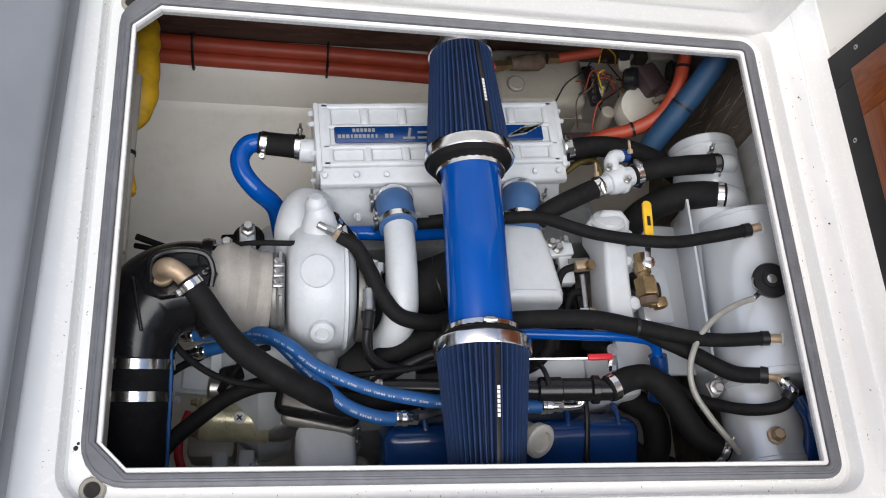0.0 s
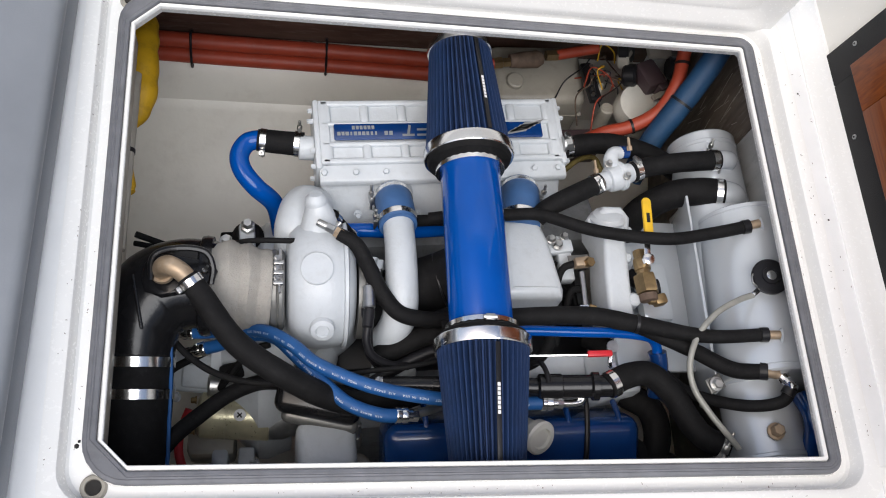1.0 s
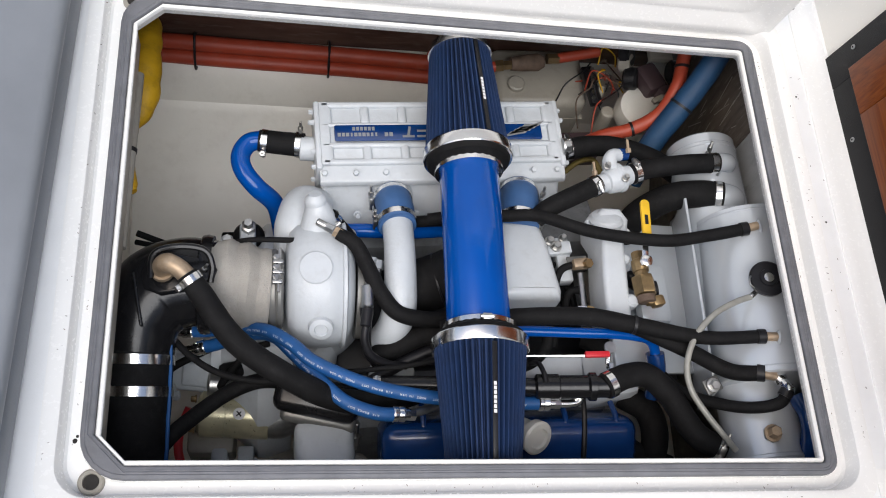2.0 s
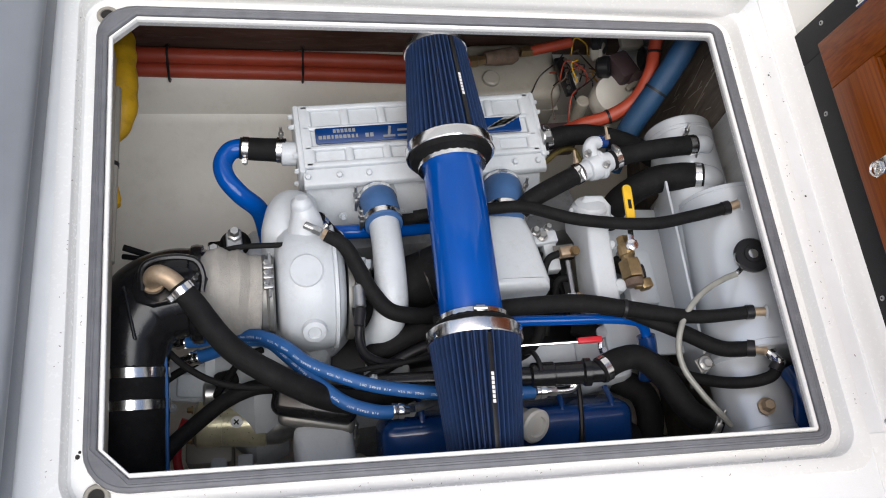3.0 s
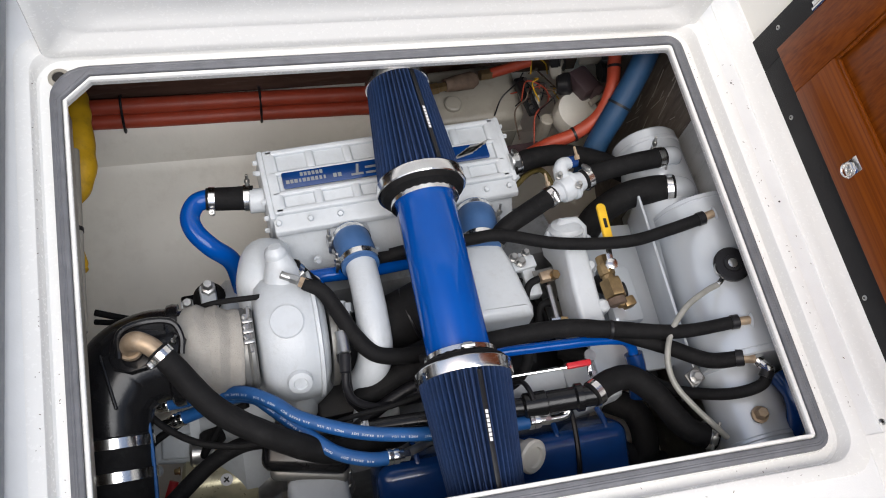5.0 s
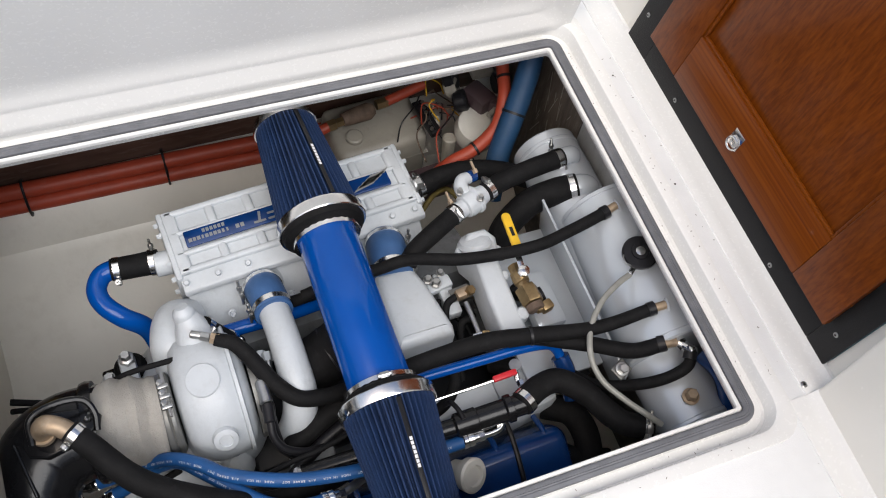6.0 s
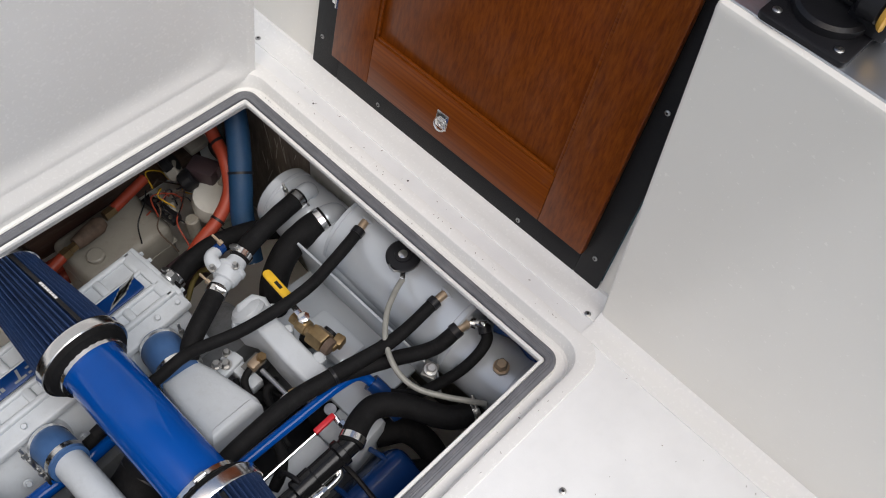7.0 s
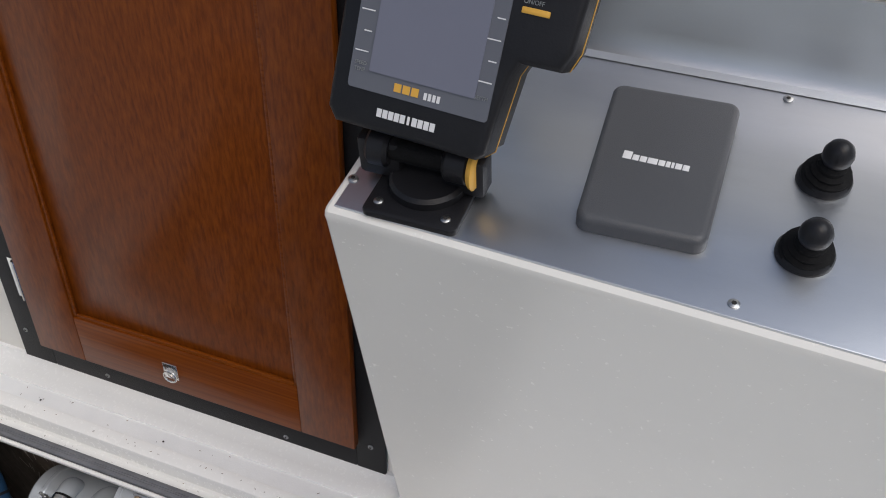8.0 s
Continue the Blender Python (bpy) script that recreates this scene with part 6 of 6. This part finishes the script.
part("strip", block((0.03, 0.11, 0.02), pose(0.437, 0.59, -0.40, 0, 0, 10), 0.004), M_PLA, tsb)
for i in range(6):
    part("terminal", lathe([(0, 0.005), (0.005, 0.005)], (0.436 + i * 0.0008, 0.548 + i * 0.017, -0.389), (0, 0, 1), 8), M_STL, tsb)
part("tube", rod((0.452, 0.545, -0.41), (0.462, 0.585, -0.39), 0.008, 10), M_PLAST, tsb)
random.seed(11)
for i in range(16):
    a_ = Vector((0.41 + 0.10 * random.random(), 0.56 + 0.10 * random.random(), -0.39 + 0.03 * random.random()))
    b_ = a_ + Vector((random.uniform(-0.09, 0.12), random.uniform(-0.14, 0.04), random.uniform(-0.10, 0.02)))
    m_ = (a_ + b_) / 2 + Vector((random.uniform(-0.03, 0.03), random.uniform(-0.03, 0.03), random.uniform(0.0, 0.04)))
    hose("loose_wire", [a_, a_.lerp(m_, 0.5) + Vector((0.01, 0.0, 0.01)), m_, b_], 0.0019, (M_YBAG, M_RHOSE, M_PLA, M_PLA, M_RUST, M_RUST)[i % 6], "loose thin electrical wire", "wire", wobble=0, group="loose wires", sides=6)
pp = thing("bilge_pump", (0.54, 0.53, -0.46), "white plastic pump bowl with a dark motor", "pump")
part("bowl", lathe([(0, 0.014), (0.010, 0.038), (0.03, 0.053), (0.055, 0.057), (0.08, 0.052), (0.085, 0.034)], (0.540, 0.520, -0.44), (0.05, -0.12, 1), 36), M_CAP, pp)
part("motor", block((0.055, 0.075, 0.05), pose(0.565, 0.575, -0.34, 0, 0, 25), 0.010), M_PURP, pp)
part("motor_arm", block((0.03, 0.03, 0.05), pose(0.593, 0.548, -0.345, 0, 0, 40), 0.006), M_PURP, pp)
part("coil", rod((0.505, 0.585, -0.35), (0.535, 0.575, -0.335), 0.028, 22), M_PLA, pp)
part("coil", rod((0.495, 0.625, -0.34), (0.52, 0.615, -0.325), 0.026, 22), M_PLAST, pp)
part("cap", rod((0.498, 0.64, -0.33), (0.52, 0.632, -0.315), 0.032, 22), M_PLA, pp)
part("plug", block((0.045, 0.014, 0.012), pose(0.585, 0.522, -0.335, 0, 0, 30), 0.003), M_PLAST, pp)
part("coil", rod((0.615, 0.60, -0.33), (0.64, 0.60, -0.33), 0.028, 20), M_PLA, pp)
part("cover", block((0.06, 0.05, 0.02), pose(0.60, 0.655, -0.33), 0.004), M_PLAST, pp)
hose("bilge_hose", [(0.66, 0.56, -0.03), (0.632, 0.498, -0.10), (0.598, 0.448, -0.165), (0.555, 0.398, -0.225), (0.522, 0.360, -0.28), (0.49, 0.30, -0.36)], 0.027, mat("dusty_blue_hose", (0.010, 0.05, 0.12), 0.6, vary=0.15, scale=20, fine=200, bump=0.15, dirt=(0.05, 0.09, 0.12), dirt_amount=0.35), "dusty thick blue bilge hose", "hose", sides=24)
hose("red_hose", [(0.60, 0.60, -0.15), (0.586, 0.53, -0.19), (0.568, 0.468, -0.21), (0.535, 0.420, -0.25), (0.477, 0.397, -0.285), (0.415, 0.390, -0.31), (0.36, 0.385, -0.36)], 0.0155, M_RHOSE, "red hose bending round the blue one", "hose", sides=18)
for c_, ax_, r_ in (((0.583, 0.515, -0.194), (0.1, 0.9, 0.3), 0.0165), ((0.57, 0.415, -0.205), (0.5, 0.6, 0.6), 0.028), ((0.478, 0.397, -0.285), (0.9, 0.2, 0.3), 0.0165)):
    solo("cable_tie", lathe([(-0.003, r_), (-0.003, r_ + 0.0012), (0.003, r_ + 0.0012), (0.003, r_)], c_, ax_, 22), M_PLA, "black cable tie round a hose", "cable tie", "ties on the forward hoses")
hose("loose_wire", [(0.30, 0.27, -0.285), (0.34, 0.30, -0.28), (0.38, 0.31, -0.29), (0.41, 0.27, -0.32)], 0.006, mat("dull_olive_sleeve", (0.13, 0.10, 0.025), 0.6, vary=0.2, scale=40), "dull yellow sleeved wire", "wire", wobble=0)
rl = thing("relay_box", (0.40, 0.43, -0.5), "dark relay box on the bulkhead side", "relay")
part("body", block((0.12, 0.06, 0.07), pose(0.39, 0.44, -0.46, 0, 0, 5), 0.006), M_PURP, rl)
part("post", rod((0.475, 0.50, -0.60), (0.475, 0.52, -0.40), 0.018, 14), M_PLAST, rl)
hose("drain_hose", [(0.69, -0.27, -0.16), (0.700, -0.32, -0.15), (0.700, -0.37, -0.18), (0.685, -0.42, -0.24)], 0.020, M_DBLUE, "dark blue drain hose behind the tank", "hose", sides=18)
# dark hoses low in the front corner
for pts, r_ in (([(0.40, -0.22, -0.34), (0.45, -0.26, -0.33), (0.46, -0.33, -0.35), (0.42, -0.40, -0.40)], 0.028), ([(0.38, -0.30, -0.36), (0.43, -0.34, -0.36), (0.50, -0.36, -0.38)], 0.022), ([(0.33, -0.10, -0.34), (0.38, -0.14, -0.31), (0.40, -0.19, -0.31)], 0.02), ([(0.42, -0.10, -0.30), (0.47, -0.13, -0.30), (0.50, -0.2, -0.31)], 0.016)):
    hose("cooling_hose", pts, r_, M_RUB, "black hose low beside the engine", "hose", group="low hoses", sides=16)
solo("bulkhead_stringer", block((0.03, 1.2, 0.08), (0.765, 0.0, -0.085), 0.006), M_PLAST, "grey-white stringer under the deck edge", "stringer", kind="structure")

solo("side_panel", block((0.016, 0.36, 0.62), (0.712, 0.515, -0.335), 0.003), M_PLY, "scratched weathered plywood panel in the engine space", "panel", kind="structure")
M_OLDW = mat("stained_white_panel", (0.40, 0.41, 0.41), 0.55, vary=0.22, scale=9, fine=90, bump=0.4, dirt=(0.10, 0.09, 0.08), dirt_amount=0.6, stretch=(1, 1.6, 0.6))
for xa, ya, yb in ((0.712, 0.126, 0.333), (0.742, -0.60, -0.246)):
    solo("front_panel", block((0.016, yb - ya, 0.60), (xa, (ya + yb) / 2, -0.335), 0.003), M_OLDW, "stained grey-white panel beside the heat exchanger", "panel", kind="structure")
random.seed(8)
bm = bmesh.new()
for i in range(26):
    y_, z_ = random.uniform(0.36, 0.52), random.uniform(-0.42, -0.06)
    block((0.0008, random.uniform(0.0008, 0.0018), random.uniform(0.02, 0.09)), pose(0.7035, y_, z_, random.uniform(-14, 22), 0, 0), 0, bm)
solo("scratches", bm, M_PLAST, "pale scratches and threads on the plywood panel", "scratches", kind="stuff")

# pressure sensor with its plug and corrugated loom, between turbocharger and crossover pipe
psn = thing("pressure_sensor", (-0.146, -0.057, -0.17), "steel pressure sensor with a black plug", "sensor")
part("hex", lathe([(0, 0.0085), (0.022, 0.0085)], (-0.146, -0.057, -0.17), Vector((-0.145, -0.102, -0.17)) - Vector((-0.146, -0.057, -0.17)), 6), M_STL, psn)
part("body", rod((-0.146, -0.057, -0.17), (-0.145, -0.102, -0.17), 0.0115, 20), M_STL, psn)
part("stud", rod((-0.141, -0.008, -0.165), (-0.146, -0.057, -0.17), 0.005, 10), M_STL, psn)
part("plug", rod((-0.145, -0.102, -0.17), (-0.149, -0.138, -0.175), 0.0105, 16), M_PLA, psn, "black moulded plug")
way = [(-0.148, -0.132, -0.178), (-0.149, -0.158, -0.195), (-0.136, -0.179, -0.215), (-0.104, -0.19, -0.235), (-0.064, -0.19, -0.25)]
clm = hose("wiring_loom", way, 0.0075, M_PLA, "corrugated black wiring conduit", "cable", group="looms")
